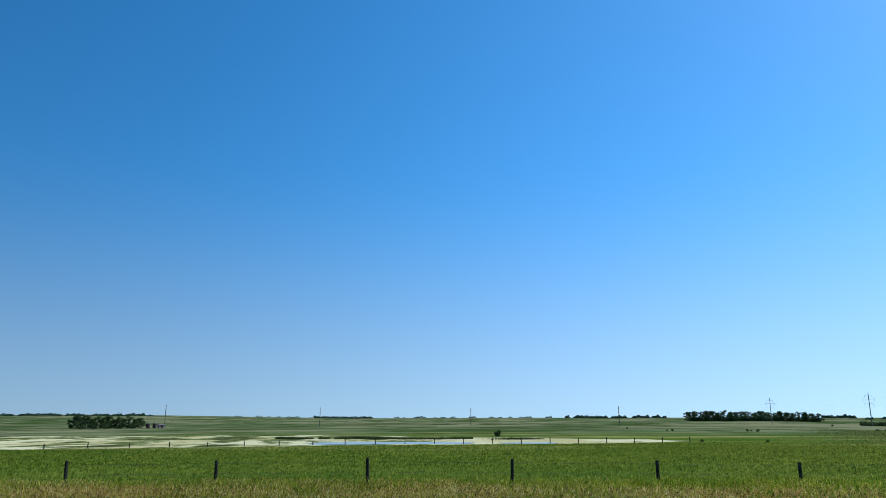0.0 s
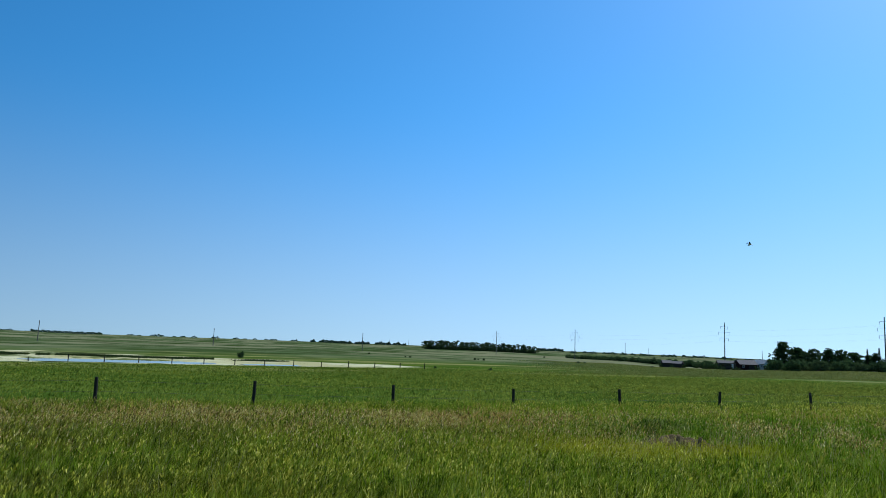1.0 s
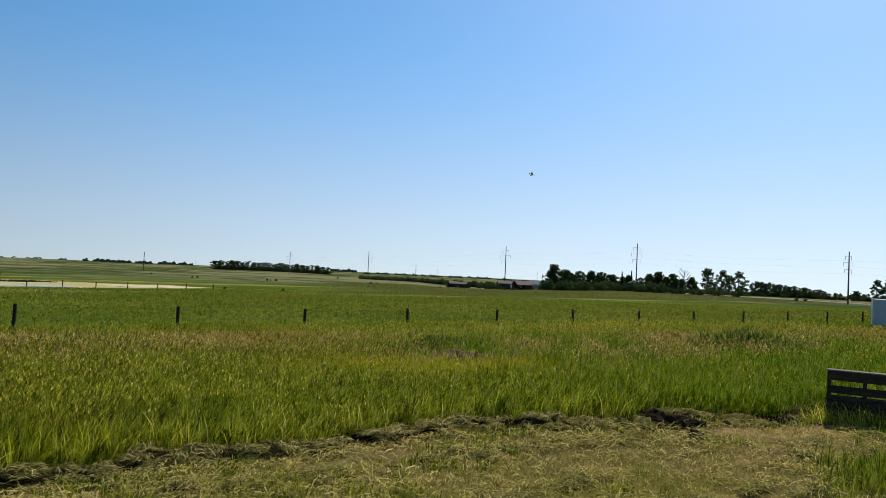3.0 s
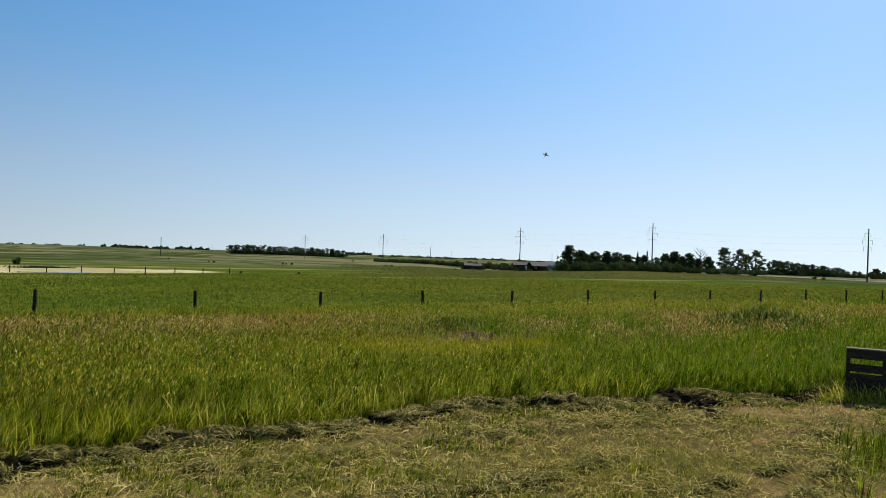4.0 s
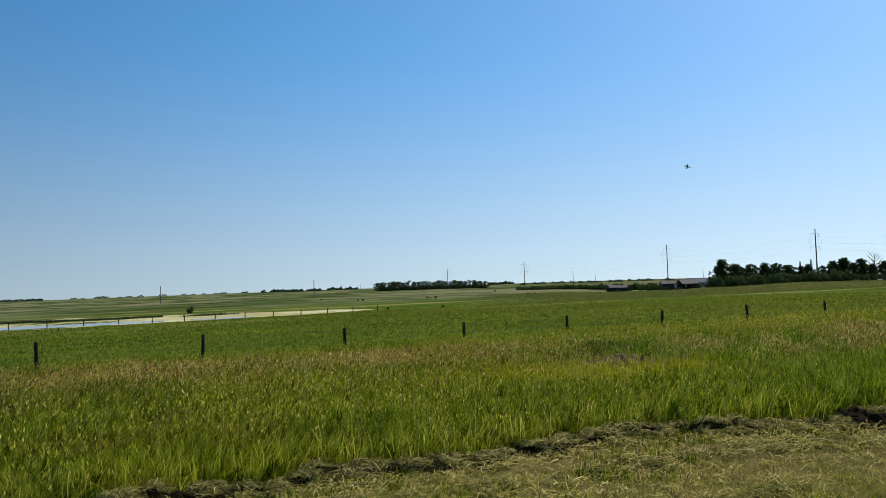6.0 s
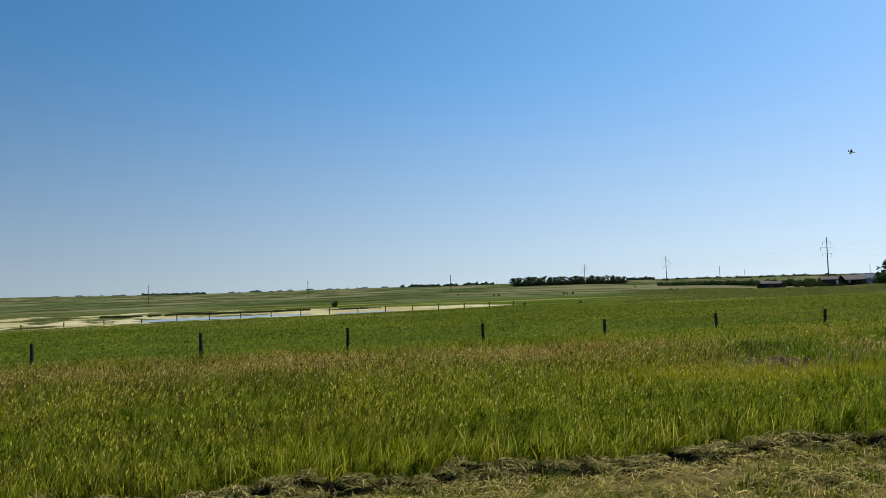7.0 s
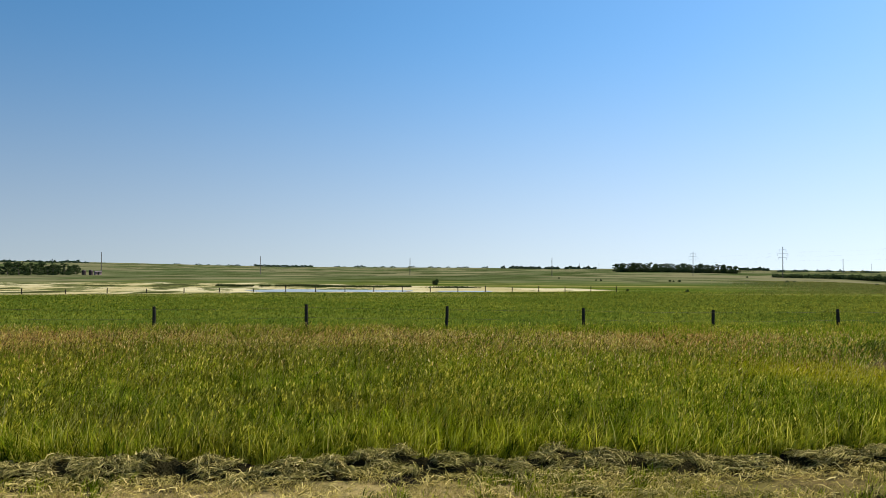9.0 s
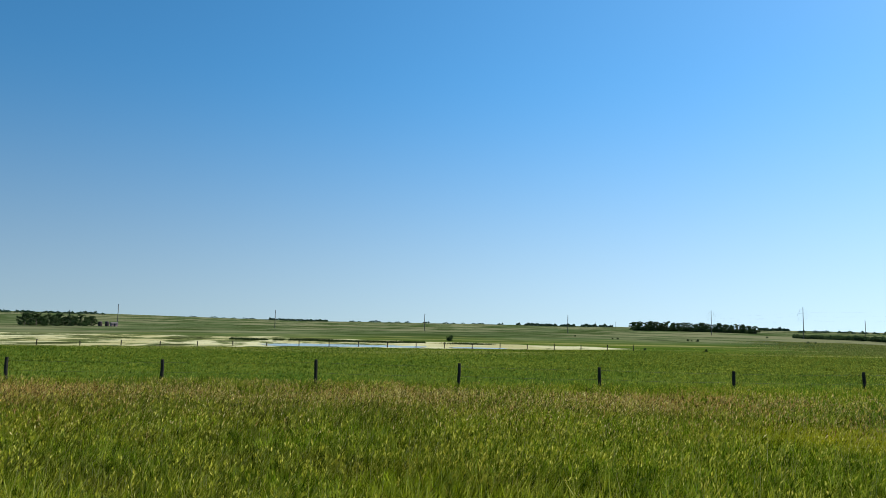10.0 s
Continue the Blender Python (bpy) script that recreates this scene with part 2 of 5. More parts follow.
    # thatch along the mower's last pass, blackened as shade at the hay's foot
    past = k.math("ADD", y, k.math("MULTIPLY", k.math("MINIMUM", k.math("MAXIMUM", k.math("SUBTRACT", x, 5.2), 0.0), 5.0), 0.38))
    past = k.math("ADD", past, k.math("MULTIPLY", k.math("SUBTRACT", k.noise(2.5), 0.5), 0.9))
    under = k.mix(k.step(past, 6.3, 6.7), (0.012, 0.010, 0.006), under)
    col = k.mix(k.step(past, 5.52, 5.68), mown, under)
    col = k.mix(k.step(k.math("ADD", y, k.math("MULTIPLY", mid, 4.0)), 20.0, 25.0), col, pasture)
    col = k.mix(k.step(k.math("ADD", r, k.math("MULTIPLY", broad, 100.0)), 170.0, 260.0), col, prairie)
    wob = k.math("MULTIPLY", k.math("SUBTRACT", k.noise(0.06, 4.0), 0.5), 22.0)
    shore = k.math("MAXIMUM", k.math("MINIMUM", k.math("MULTIPLY_ADD", x, 0.40, 110.8), k.math("MULTIPLY_ADD", x, 0.22, 108.5)), k.math("MULTIPLY_ADD", x, 0.60, 99.2))
    front = k.math("SUBTRACT", y, shore)
    back = k.math("MINIMUM", k.math("MULTIPLY_ADD", x, -0.42, 148.0), k.math("MULTIPLY_ADD", x, -0.62, 152.0))
    back = k.math("SUBTRACT", k.math("MINIMUM", back, 164.0), y)
    inside = k.math("MINIMUM", k.math("MULTIPLY", front, 2.5), k.math("ADD", back, wob))
    inside = k.math("ADD", inside, k.math("MULTIPLY", wob, 0.25))
    col = k.mix(k.step(inside, -1.0, 2.5), col, mud)
    k.bump(fine, 0.02)
    return k.done(col)


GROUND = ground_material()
GRASS = grass_material("grass_blades", (0.018, 0.044, 0.002), (0.195, 0.28, 0.004), (0.60, 0.65, 0.035), (0.44, 0.42, 0.006), 0.6, 0.36)
GRASS_PASTURE = grass_material("pasture_blades", (0.022, 0.048, 0.003), (0.105, 0.160, 0.007), (0.40, 0.39, 0.06), (0.25, 0.25, 0.022), 0.55, 0.5)
ROUGH_PASTURE = grass_material("rough_pasture_blades", (0.08, 0.09, 0.014), (0.19, 0.195, 0.04), (0.40, 0.37, 0.12), (0.29, 0.26, 0.07), 0.6)
EDGE = grass_material("edge_stems", (0.13, 0.15, 0.009), (0.46, 0.45, 0.028), (0.84, 0.73, 0.19), (0.32, 0.38, 0.011), 0.6, 0.5)
STRAW = grass_material("dry_stems", (0.27, 0.21, 0.06), (0.42, 0.35, 0.11), (0.60, 0.52, 0.20), (0.33, 0.28, 0.06), 0.5)
SEED = grass_material("seed_heads", (0.14, 0.08, 0.012), (0.55, 0.36, 0.09), (0.95, 0.76, 0.32), (0.54, 0.25, 0.075), 0.6)
SEED_GREEN = grass_material("young_seed_heads", (0.12, 0.12, 0.006), (0.36, 0.345, 0.022), (0.74, 0.64, 0.11), (0.40, 0.28, 0.04), 0.5)
CUT = grass_material("cut_grass", (0.06, 0.05, 0.012), (0.42, 0.35, 0.090), (0.86, 0.71, 0.30), (0.27, 0.25, 0.035), 0.6, 0.3)
# near black, so the shade between the strands is in the core's colour
MATTED = plain_material("shade_dark_matted_grass", (0.010, 0.009, 0.004), (0.05, 0.044, 0.018), 0.95, 9.0, bump=0.05)
SWATH = grass_material("drying_swath", (0.022, 0.021, 0.006), (0.24, 0.215, 0.06), (0.70, 0.58, 0.24), (0.13, 0.135, 0.022), 0.5, 0.2)
WEED = grass_material("weed_leaves", (0.018, 0.036, 0.004), (0.13, 0.165, 0.02), (0.48, 0.44, 0.14), (0.07, 0.10, 0.012), 0.4)
REED = grass_material("reeds", (0.03, 0.045, 0.012), (0.05, 0.07, 0.02), (0.10, 0.11, 0.04), (0.06, 0.07, 0.02), 0.4)
LEAF = foliage_material("tree_leaves", (0.024, 0.046, 0.017), (0.072, 0.105, 0.036), 0.28)
# bluer version of the tree leaves, distance haze mixed into the colour
LEAF_HAZE = foliage_material("far_leaves_haze_tint", (0.020, 0.040, 0.022), (0.050, 0.080, 0.046), 0.15)
LEAF_PALE = foliage_material("willow_leaves", (0.030, 0.056, 0.020), (0.088, 0.125, 0.045), 0.28)
NEEDLE = foliage_material("spruce_needles", (0.012, 0.028, 0.010), (0.03, 0.05, 0.02), 0.1)
BARK = plain_material("bark", (0.07, 0.055, 0.04), (0.17, 0.14, 0.11), 0.9, 3.0, bump=0.02, stretch=(3, 3, 0.6))
POST_WOOD = plain_material("weathered_post", (0.014, 0.012, 0.010), (0.055, 0.048, 0.04), 0.95, 5.0, bump=0.004, stretch=(4, 4, 0.5))
POLE_WOOD = plain_material("pole_wood", (0.07, 0.06, 0.05), (0.16, 0.14, 0.115), 0.85, 1.0, stretch=(3, 3, 0.3))
# pallet wood twice: backlit faces darkened, sun-catching top edge lightened
BOARD_SHADED = plain_material("shade_side_board", (0.014, 0.012, 0.009), (0.075, 0.064, 0.048), 0.92, 4.0, stretch=(0.6, 4, 4))
BOARD_SUNLIT = plain_material("sunlit_board", (0.13, 0.115, 0.09), (0.27, 0.245, 0.20), 0.92, 4.0, stretch=(0.6, 4, 4))
WIRE = plain_material("rusty_wire", (0.05, 0.04, 0.035), (0.12, 0.10, 0.09), 0.7, 20.0, metal=0.4)
INSULATOR = plain_material("grey_porcelain", (0.30, 0.31, 0.32), (0.45, 0.46, 0.47), 0.3, 10.0)
WALL_RED = plain_material("faded_red_boards", (0.022, 0.013, 0.012), (0.045, 0.026, 0.023), 0.92, 2.0, stretch=(3, 3, 0.4))
WALL_GREY = plain_material("grey_boards", (0.025, 0.023, 0.02), (0.065, 0.06, 0.053), 0.92, 2.0, stretch=(3, 3, 0.4))
WALL_WHITE = plain_material("white_siding", (0.55, 0.55, 0.53), (0.75, 0.75, 0.73), 0.6, 1.5, stretch=(0.3, 0.3, 4))
ROOF_PALE = plain_material("bleached_shingle_roof", (0.085, 0.068, 0.066), (0.16, 0.13, 0.125), 0.9, 2.0)
ROOF_GREY = plain_material("grey_metal_roof", (0.15, 0.155, 0.165), (0.26, 0.265, 0.28), 0.5, 1.0, metal=0.3)
PANEL_GREY = plain_material("pale_grey_sheet_metal", (0.42, 0.44, 0.47), (0.56, 0.58, 0.61), 0.45, 1.2, metal=0.2)
FRAME_DARK = plain_material("dark_steel", (0.03, 0.03, 0.032), (0.08, 0.08, 0.085), 0.6, 5.0, metal=0.5)
RUBBER = plain_material("tyre_rubber", (0.015, 0.015, 0.015), (0.03, 0.03, 0.03), 0.8, 8.0)
TANK = plain_material("dark_tank_paint", (0.03, 0.018, 0.018), (0.06, 0.035, 0.035), 0.6, 2.0)
PINK = plain_material("faded_pink_tin", (0.32, 0.18, 0.17), (0.45, 0.28, 0.26), 0.7, 2.0)
FOAM = plain_material("white_foam", (0.70, 0.72, 0.74), (0.82, 0.84, 0.85), 0.45, 4.0)
FOAM_RED = plain_material("orange_red_film", (0.55, 0.10, 0.04), (0.68, 0.16, 0.07), 0.4, 4.0)
FOAM_DARK = plain_material("dark_film", (0.015, 0.018, 0.022), (0.035, 0.04, 0.05), 0.4, 4.0)
GLASS_DARK = plain_material("window_glass", (0.5, 0.52, 0.53), (0.6, 0.62, 0.63), 0.05, 2.0, bump=0.0)
GLASS_DARK.node_tree.nodes["Principled BSDF"].inputs["Transmission Weight"].default_value = 1.0
MOUND_SOIL = plain_material("brown_dug_soil", (0.045, 0.031, 0.015), (0.20, 0.14, 0.07), 0.95, 5.0, bump=0.02)
# near-black soil, dark enough to pass for shaded hollows
SOIL = plain_material("shade_dark_soil", (0.010, 0.008, 0.005), (0.032, 0.025, 0.016), 0.95, 6.0, bump=0.02)


def water_material():
    k = Nodes("pond_water", 0.05)
    k.bsdf.inputs["IOR"].default_value = 1.33
    k.bsdf.inputs["Specular IOR Level"].default_value = 0.5
    k.bump(k.noise(1.0, 3.0, k.stretched(k.position(), 0.7, 2.2, 1.0)), 0.004, 0.02)
    return k.done(k.mix(k.noise(0.05), (0.10, 0.10, 0.075), (0.18, 0.17, 0.12)))


WATER = water_material()
GRAVEL = plain_material("pale_gravel", (0.20, 0.18, 0.13), (0.34, 0.31, 0.24), 0.95, 1.5, bump=0.01)


# ---- building tools ----
def np_mesh(name, v, f):
    """A mesh from numpy arrays of corners and of faces of one size."""
    v, f = np.asarray(v, dtype=np.float32), np.asarray(f, dtype=np.int32)
    me = bpy.data.meshes.new(name)
    me.vertices.add(len(v))
    me.vertices.foreach_set("co", v.ravel())
    me.loops.add(f.size)
    me.loops.foreach_set("vertex_index", f.ravel())
    me.polygons.add(len(f))
    me.polygons.foreach_set("loop_start", np.arange(0, f.size, f.shape[1], dtype=np.int32))
    me.update(calc_edges=True)
    return me


def linked(name, me, material, parent=None, label=""):
    me.materials.append(material)
    ob = new(name, me)
    ob.parent = parent
    return tagged(ob, label)


def part(name, bm, material, parent=None, label=""):
    me = bpy.data.meshes.new(name)
    bm.to_mesh(me)
    bm.free()
    return linked(name, me, material, parent, label)


def box(bm, cx, cy, cz, sx, sy, sz, bevel=0.0, turn=None):
    """A box about its centre, its edges rounded by bevel."""
    m = Matrix.Translation((cx, cy, cz)) @ (turn or Matrix()) @ Matrix.Diagonal((sx, sy, sz, 1))
    made = bmesh.ops.create_cube(bm, size=1, matrix=m)["verts"]
    if bevel:
        edges = list({e for q in made for e in q.link_edges})
        bmesh.ops.bevel(bm, geom=edges, offset=bevel, segments=2, affect="EDGES", profile=0.6)
    return bm


def tube(points, radii, sides=7, closed=True):
    """Corners and faces (quads) of a tapered tube along a line of points."""
    pts = [Vector(q) for q in points]
    v, f = [], []
    for i, (q, rad) in enumerate(zip(pts, radii)):
        d = (pts[min(i + 1, len(pts) - 1)] - pts[max(i - 1, 0)]).normalized()
        s = d.cross(Vector((0, 0, 1)) if abs(d.z) < 0.9 else Vector((1, 0, 0))).normalized()
        u = s.cross(d)
        for j in range(sides):
            t = 2 * math.pi * j / sides
            v.append(q + (s * math.cos(t) + u * math.sin(t)) * rad)
        if i:
            o = (i - 1) * sides
            f += [(o + j, o + (j + 1) % sides, o + sides + (j + 1) % sides, o + sides + j) for j in range(sides)]
    if closed:
        n = len(v)
        v += [pts[0], pts[-1]]
        o = (len(pts) - 1) * sides
        f += [(n, (j + 1) % sides, j, n) for j in range(sides)] + [(n + 1, o + j, o + (j + 1) % sides, n + 1) for j in range(sides)]
    return v, f


def tubes_bm(lines, sides=7):
    """One bmesh of several tubes: lines of (points, radii)."""
    bm = bmesh.new()
    for points, radii in lines:
        v, f = tube(points, radii, sides)
        made = [bm.verts.new(q) for q in v]
        for q in f:
            bm.faces.new([made[i] for i in dict.fromkeys(q)])
    return bm


def smooth(ob):
    for q in ob.data.polygons:
        q.use_smooth = True
    return ob


# ---- the lie of the land ----
def sstep(v, lo, hi):
    t = np.clip((np.asarray(v, dtype=float) - lo) / (hi - lo), 0, 1)
    return t * t * (3 - 2 * t)


NEAR_Y, NEAR_Z = (-60, 5.5, 12, 23, 60, 110, 118, 190), (0.0, 0.0, -0.28, -0.9, -2.1, -3.12, -3.3, -3.3)
FAR_R = (60, 150, 230, 330, 500, 700, 1000, 2000, 4700)
FAR_LEFT = (-2.0, -3.3, -3.9, -5.3, -7.1, -8.6, -10.9, -16.4, -39.5)
FAR_RIGHT = (-1.6, -2.6, -3.8, -4.4, -6.5, -8.8, -11.8, -20.5, -50.0)
POND_X, POND_Y, POND_A, POND_B = -9.0, 121.0, 14.5, 5.5
POOL_X, POOL_Y, POOL_A, POOL_B = 16.0, 120.0, 8.0, 2.0
EYE = 1.7


def ground_z(x, y):
    """Height of the ground: a slope that falls to a wet hollow, then open prairie that sinks slowly to the skyline."""
    x, y = np.asarray(x, dtype=float), np.asarray(y, dtype=float)
    r, az = np.hypot(x, y), np.degrees(np.arctan2(x, y))
    near = np.interp(y, NEAR_Y, NEAR_Z)
    w = sstep(az, 35, 60) * (1 - sstep(az, 120, 170))
    far = np.interp(r, FAR_R, FAR_LEFT) * (1 - w) + np.interp(r, FAR_R, FAR_RIGHT) * w
    far = far + r * math.tan(radians(0.36)) * sstep(-az, 4, 28) * (1 - sstep(-az, 90, 150)) * sstep(r, 350, 1400)
    z = near + (far - near) * sstep(r, 120, 260)
    # the farm stands in a slight dip, its shelter trees and the road on a rise
    z = z + sstep(r, 170, 255) * (1 - sstep(r, 420, 640)) * (0.95 * sstep(az, 44.5, 51) * (1 - sstep(az, 100, 140)) - 0.55 * sstep(az, 33, 37) * (1 - sstep(az, 42, 45)))
    roll = 0.35 * np.sin(x / 37 + y / 61) * np.sin(y / 43 - x / 90) * sstep(r, 180, 400) * np.clip(r / 500, 0, 2)
    lump = 0.02 * np.sin(x * 2.3 + y) * np.sin(y * 3.1 - x * 0.7) * (1 - sstep(r, 15, 40))
    pond = 1 - sstep(np.hypot((x - POND_X) / POND_A, (y - POND_Y) / POND_B), 0.85, 1.1)
    pool = 1 - sstep(np.hypot((x - POOL_X) / POOL_A, (y - POOL_Y) / POOL_B), 0.85, 1.15)
    return z + roll + lump - 0.3 * np.maximum(pond, pool)


def at(az, r):
    """The place on the ground at an azimuth (degrees right of +y) and a distance."""
    x, y = r * math.sin(radians(az)), r * math.cos(radians(az))
    return Vector((x, y, float(ground_z(x, y))))


def reach(az, r, el):
    """How tall a thing at az, r stands if its top is seen at that elevation from the eye."""
    return EYE + r * math.tan(radians(el)) - at(az, r).z


def mow_edge(x):
    """Where the mower stopped: y of the edge of the standing grass."""
    x = np.asarray(x, dtype=float)
    return 6.08 - 0.38 * np.clip(x - 5.2, 0, 5) + 0.08 * np.sin(x * 1.7) + 0.06 * np.sin(x * 4.1 + 1) + 0.05 * np.sin(x * 9.7) + 0.30 * np.exp(-((x - 7.55) / 0.55) ** 2)


def build_ground():
    rings, spokes = 190, 540
    r = np.concatenate([[0.0], np.geomspace(0.8, 4700, rings)])
    t = np.linspace(0, 2 * np.pi, spokes, endpoint=False)
    rr, tt = np.meshgrid(r, t, indexing="ij")
    x, y = rr * np.sin(tt), rr * np.cos(tt)
    v = np.stack([x, y, ground_z(x, y)], -1).reshape(-1, 3)
    i, j = np.meshgrid(np.arange(rings), np.arange(spokes), indexing="ij")
    a, b = i * spokes + j, i * spokes + (j + 1) % spokes
    f = np.stack([a, b, b + spokes, a + spokes], -1).reshape(-1, 4)
    tri_free = f[spokes:]
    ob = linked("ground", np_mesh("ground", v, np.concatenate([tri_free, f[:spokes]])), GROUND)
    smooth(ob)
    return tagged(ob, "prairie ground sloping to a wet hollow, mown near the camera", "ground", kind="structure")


build_ground()


def build_water(cx, cy, a, b, label):
    """Still water with a ragged shore, lying in its hollow."""
    bm = bmesh.new()
    ring = []
    for i in range(160):
        t = 2 * math.pi * i / 160
        k = 1 + 0.10 * math.sin(3 * t + 1) + 0.09 * math.sin(7 * t) + 0.07 * math.sin(13 * t + 2) + 0.05 * math.sin(29 * t)
        x, y = cx + a * k * math.cos(t), cy + b * k * math.sin(t)
        ring.append(bm.verts.new((x, y, WATER_Z)))
    bm.faces.new(ring)
    tagged(part("water", bm, WATER), label, "pond", kind="structure")


WATER_Z = float(ground_z(POND_X, POND_Y + POND_B * 1.25)) - 0.06
build_water(POND_X, POND_Y, POND_A, POND_B, "shallow pale pond water in the hollow")
build_water(POOL_X, POOL_Y, POOL_A, POOL_B, "small pool of shallow water on the mud")


def build_road():
    """A low gravel road in front of the farm trees, with a cambered top."""
    bm = bmesh.new()
    rows = []
    for i in range(61):
        az, r = 50.2 + 19.8 * i / 60, 276.0 - 44.0 * (i / 60) ** 1.2
        row = []
        for k, lift in ((-3.2, -0.25), (-2.4, 0.16), (0.0, 0.24), (2.4, 0.16), (3.2, -0.25)):
            q = at(az, r + k)
            row.append(bm.verts.new((q.x, q.y, q.z + lift)))
        rows.append(row)
    for p, q in zip(rows, rows[1:]):
        for i in range(4):
            bm.faces.new((p[i], p[i + 1], q[i + 1], q[i]))
    tagged(part("road", bm, GRAVEL), "pale gravel farm road in front of the trees", "road", kind="structure")


build_road()

# ---- grass ----
rng = np.random.default_rng(5)
FIELD_FROM, FIELD_TO = -34.0, 77.0


def sector(n, r0, r1, az0=FIELD_FROM, az1=FIELD_TO):
    """Random places in a sector, denser near the eye."""
    r, a = rng.uniform(r0, r1, n), np.radians(rng.uniform(az0, az1, n))
    return r * np.sin(a), r * np.cos(a)


def patchy(x, y, size, seed):
    """A smooth field between 0 and 1, for patches."""
    s = seed * 7.13
    v = np.sin(x / size + s) + np.sin(y / size * 1.3 + 2 * s) + np.sin((x + y) / size * 0.7 + 3 * s) + np.sin((x - 1.7 * y) / size * 1.9 + s * s)
    return np.clip(v / 8 + 0.5, 0, 1)


def drifts(x, y, size, seed):
    """Smooth uneven noise between 0 and 1 that does not repeat, for drifts."""
    u, v = x / size, y / size
    i, j = np.floor(u).astype(int), np.floor(v).astype(int)
    f, g = u - i, v - j
    f, g = f * f * (3 - 2 * f), g * g * (3 - 2 * g)

    def corner(a, b):
        s = np.sin(a * 127.1 + b * 311.7 + seed * 74.7) * 43758.5453
        return s - np.floor(s)

    low = corner(i, j) * (1 - f) + corner(i + 1, j) * f
    high = corner(i, j + 1) * (1 - f) + corner(i + 1, j + 1) * f
    return low * (1 - g) + high * g


def blades(name, x, y, h, w, lean, material, label, category, sway=(0.35, 0.05), bend=True, z=None, fan=None):
    """Grass blades as one object: each a bent, tapering strip."""
    n = len(x)
    z = ground_z(x, y) - 0.01 if z is None else z
    base = np.stack([x, y, z], -1)
    yaw = rng.uniform(0, 2 * np.pi, n)
    side = np.stack([np.cos(yaw), np.sin(yaw), np.zeros(n)], -1) * (w / 2)[:, None]
    tilt = rng.normal(0, 1, (n, 2)) * lean + np.array(sway)
    if fan is not None:
        tilt = tilt + fan
    off = tilt * h[:, None]
    up = h / np.sqrt(1 + (tilt ** 2).sum(1))
    tip = base + np.stack([off[:, 0], off[:, 1], up], -1)
    if bend:
        m = base + np.stack([off[:, 0] * 0.33, off[:, 1] * 0.33, up * 0.62], -1)
        v = np.stack([base - side, base + side, m - side * 0.8, m + side * 0.8, tip], 1).reshape(-1, 3)
        o = np.arange(n)[:, None] * 5
        f = np.concatenate([o + [0, 1, 3], o + [0, 3, 2], o + [2, 3, 4]])
    else:
        v = np.stack([base - side, base + side, tip], 1).reshape(-1, 3)
        f = np.arange(n)[:, None] * 3 + [0, 1, 2]
    return tagged(linked(name, np_mesh(name, v, f), material), label, category, kind="stuff")


def heads(name, x, y, h, size, lean, material, label, sway=(0.3, 0.05)):
    """Grass panicles on thin stems: a stem and three loose drooping branches each."""
    n = len(x)
    base = np.stack([x, y, ground_z(x, y)], -1)
    tilt = rng.normal(0, lean, (n, 2)) + np.array(sway)
    d = np.concatenate([tilt, np.ones((n, 1))], 1)
    d /= np.linalg.norm(d, axis=1)[:, None]
    top = base + d * h[:, None]
    neck = top - d * size[:, None]
    yaw = rng.uniform(0, 2 * np.pi, n)
    stem = np.stack([np.cos(yaw), np.sin(yaw), np.zeros(n)], -1) * 0.002
    rows = [base - stem, base + stem, neck]
    for i, (low, out, wide) in enumerate(((0.0, 0.36, 0.20), (0.3, 0.30, 0.18), (0.5, 0.08, 0.16))):
        a = yaw + i * 2.1 + rng.normal(0, 0.4, n)
        way = np.stack([np.cos(a), np.sin(a), np.zeros(n)], -1)
        side = np.stack([-np.sin(a), np.cos(a), rng.normal(0, 0.5, n)], -1)
        foot = neck + (top - neck) * low
        mid = foot + (top - neck) * 0.36 + way * (size * out * 0.6)[:, None]
        end = foot + (top - neck) * 0.55 + way * (size * out)[:, None]
        half = side * (size * wide * 0.5)[:, None]
        rows += [foot, mid - half, mid + half, end]
    v = np.stack(rows, 1).reshape(-1, 3)
    o = np.arange(n)[:, None] * 15
    f = np.concatenate([o + [0, 1, 2]] + [o + [b, b + 1, b + 2] for b in (3, 7, 11)] + [o + [b + 1, b + 3, b + 2] for b in (3, 7, 11)])
    return tagged(linked(name, np_mesh(name, v, f), material), label, "grass", kind="stuff")


BARE_X, BARE_Y = 9.6, 12.3


def littered(x, y):
    """Thins the litter out over the worn ground by the pallet."""
    return rng.random(len(x)) < 0.55 + 0.45 * sstep(((x - 8.7) / 1.9) ** 2 + ((y - 4.3) / 0.6) ** 2, 0.5, 1.3)


def standing(x, y):
    """Where the hay was left standing."""
    bare = ((x - BARE_X + 0.25) / 1.0) ** 2 + ((y - BARE_Y + 0.4) / 1.15) ** 2 < 0.75 + 0.5 * drifts(x, y, 0.3, 71)
    pallet = (np.abs(x - 9.9) < 0.7) & (np.abs(y - 4.45) < 0.35)
    return (y > mow_edge(x)) & ~bare & ~pallet


def keep(mask, *arrays):
    return [q[mask] for q in arrays]


def tussocks(n, per, r0, r1, spread):
    """Places gathered in tussocks, with the way each blade fans out of its tussock."""
    cx, cy = sector(n // per, r0, r1)
    pick = rng.integers(0, len(cx), n)
    d = rng.normal(0, spread, (n, 2))
    return cx[pick] + d[:, 0], cy[pick] + d[:, 1], d / spread * 0.16


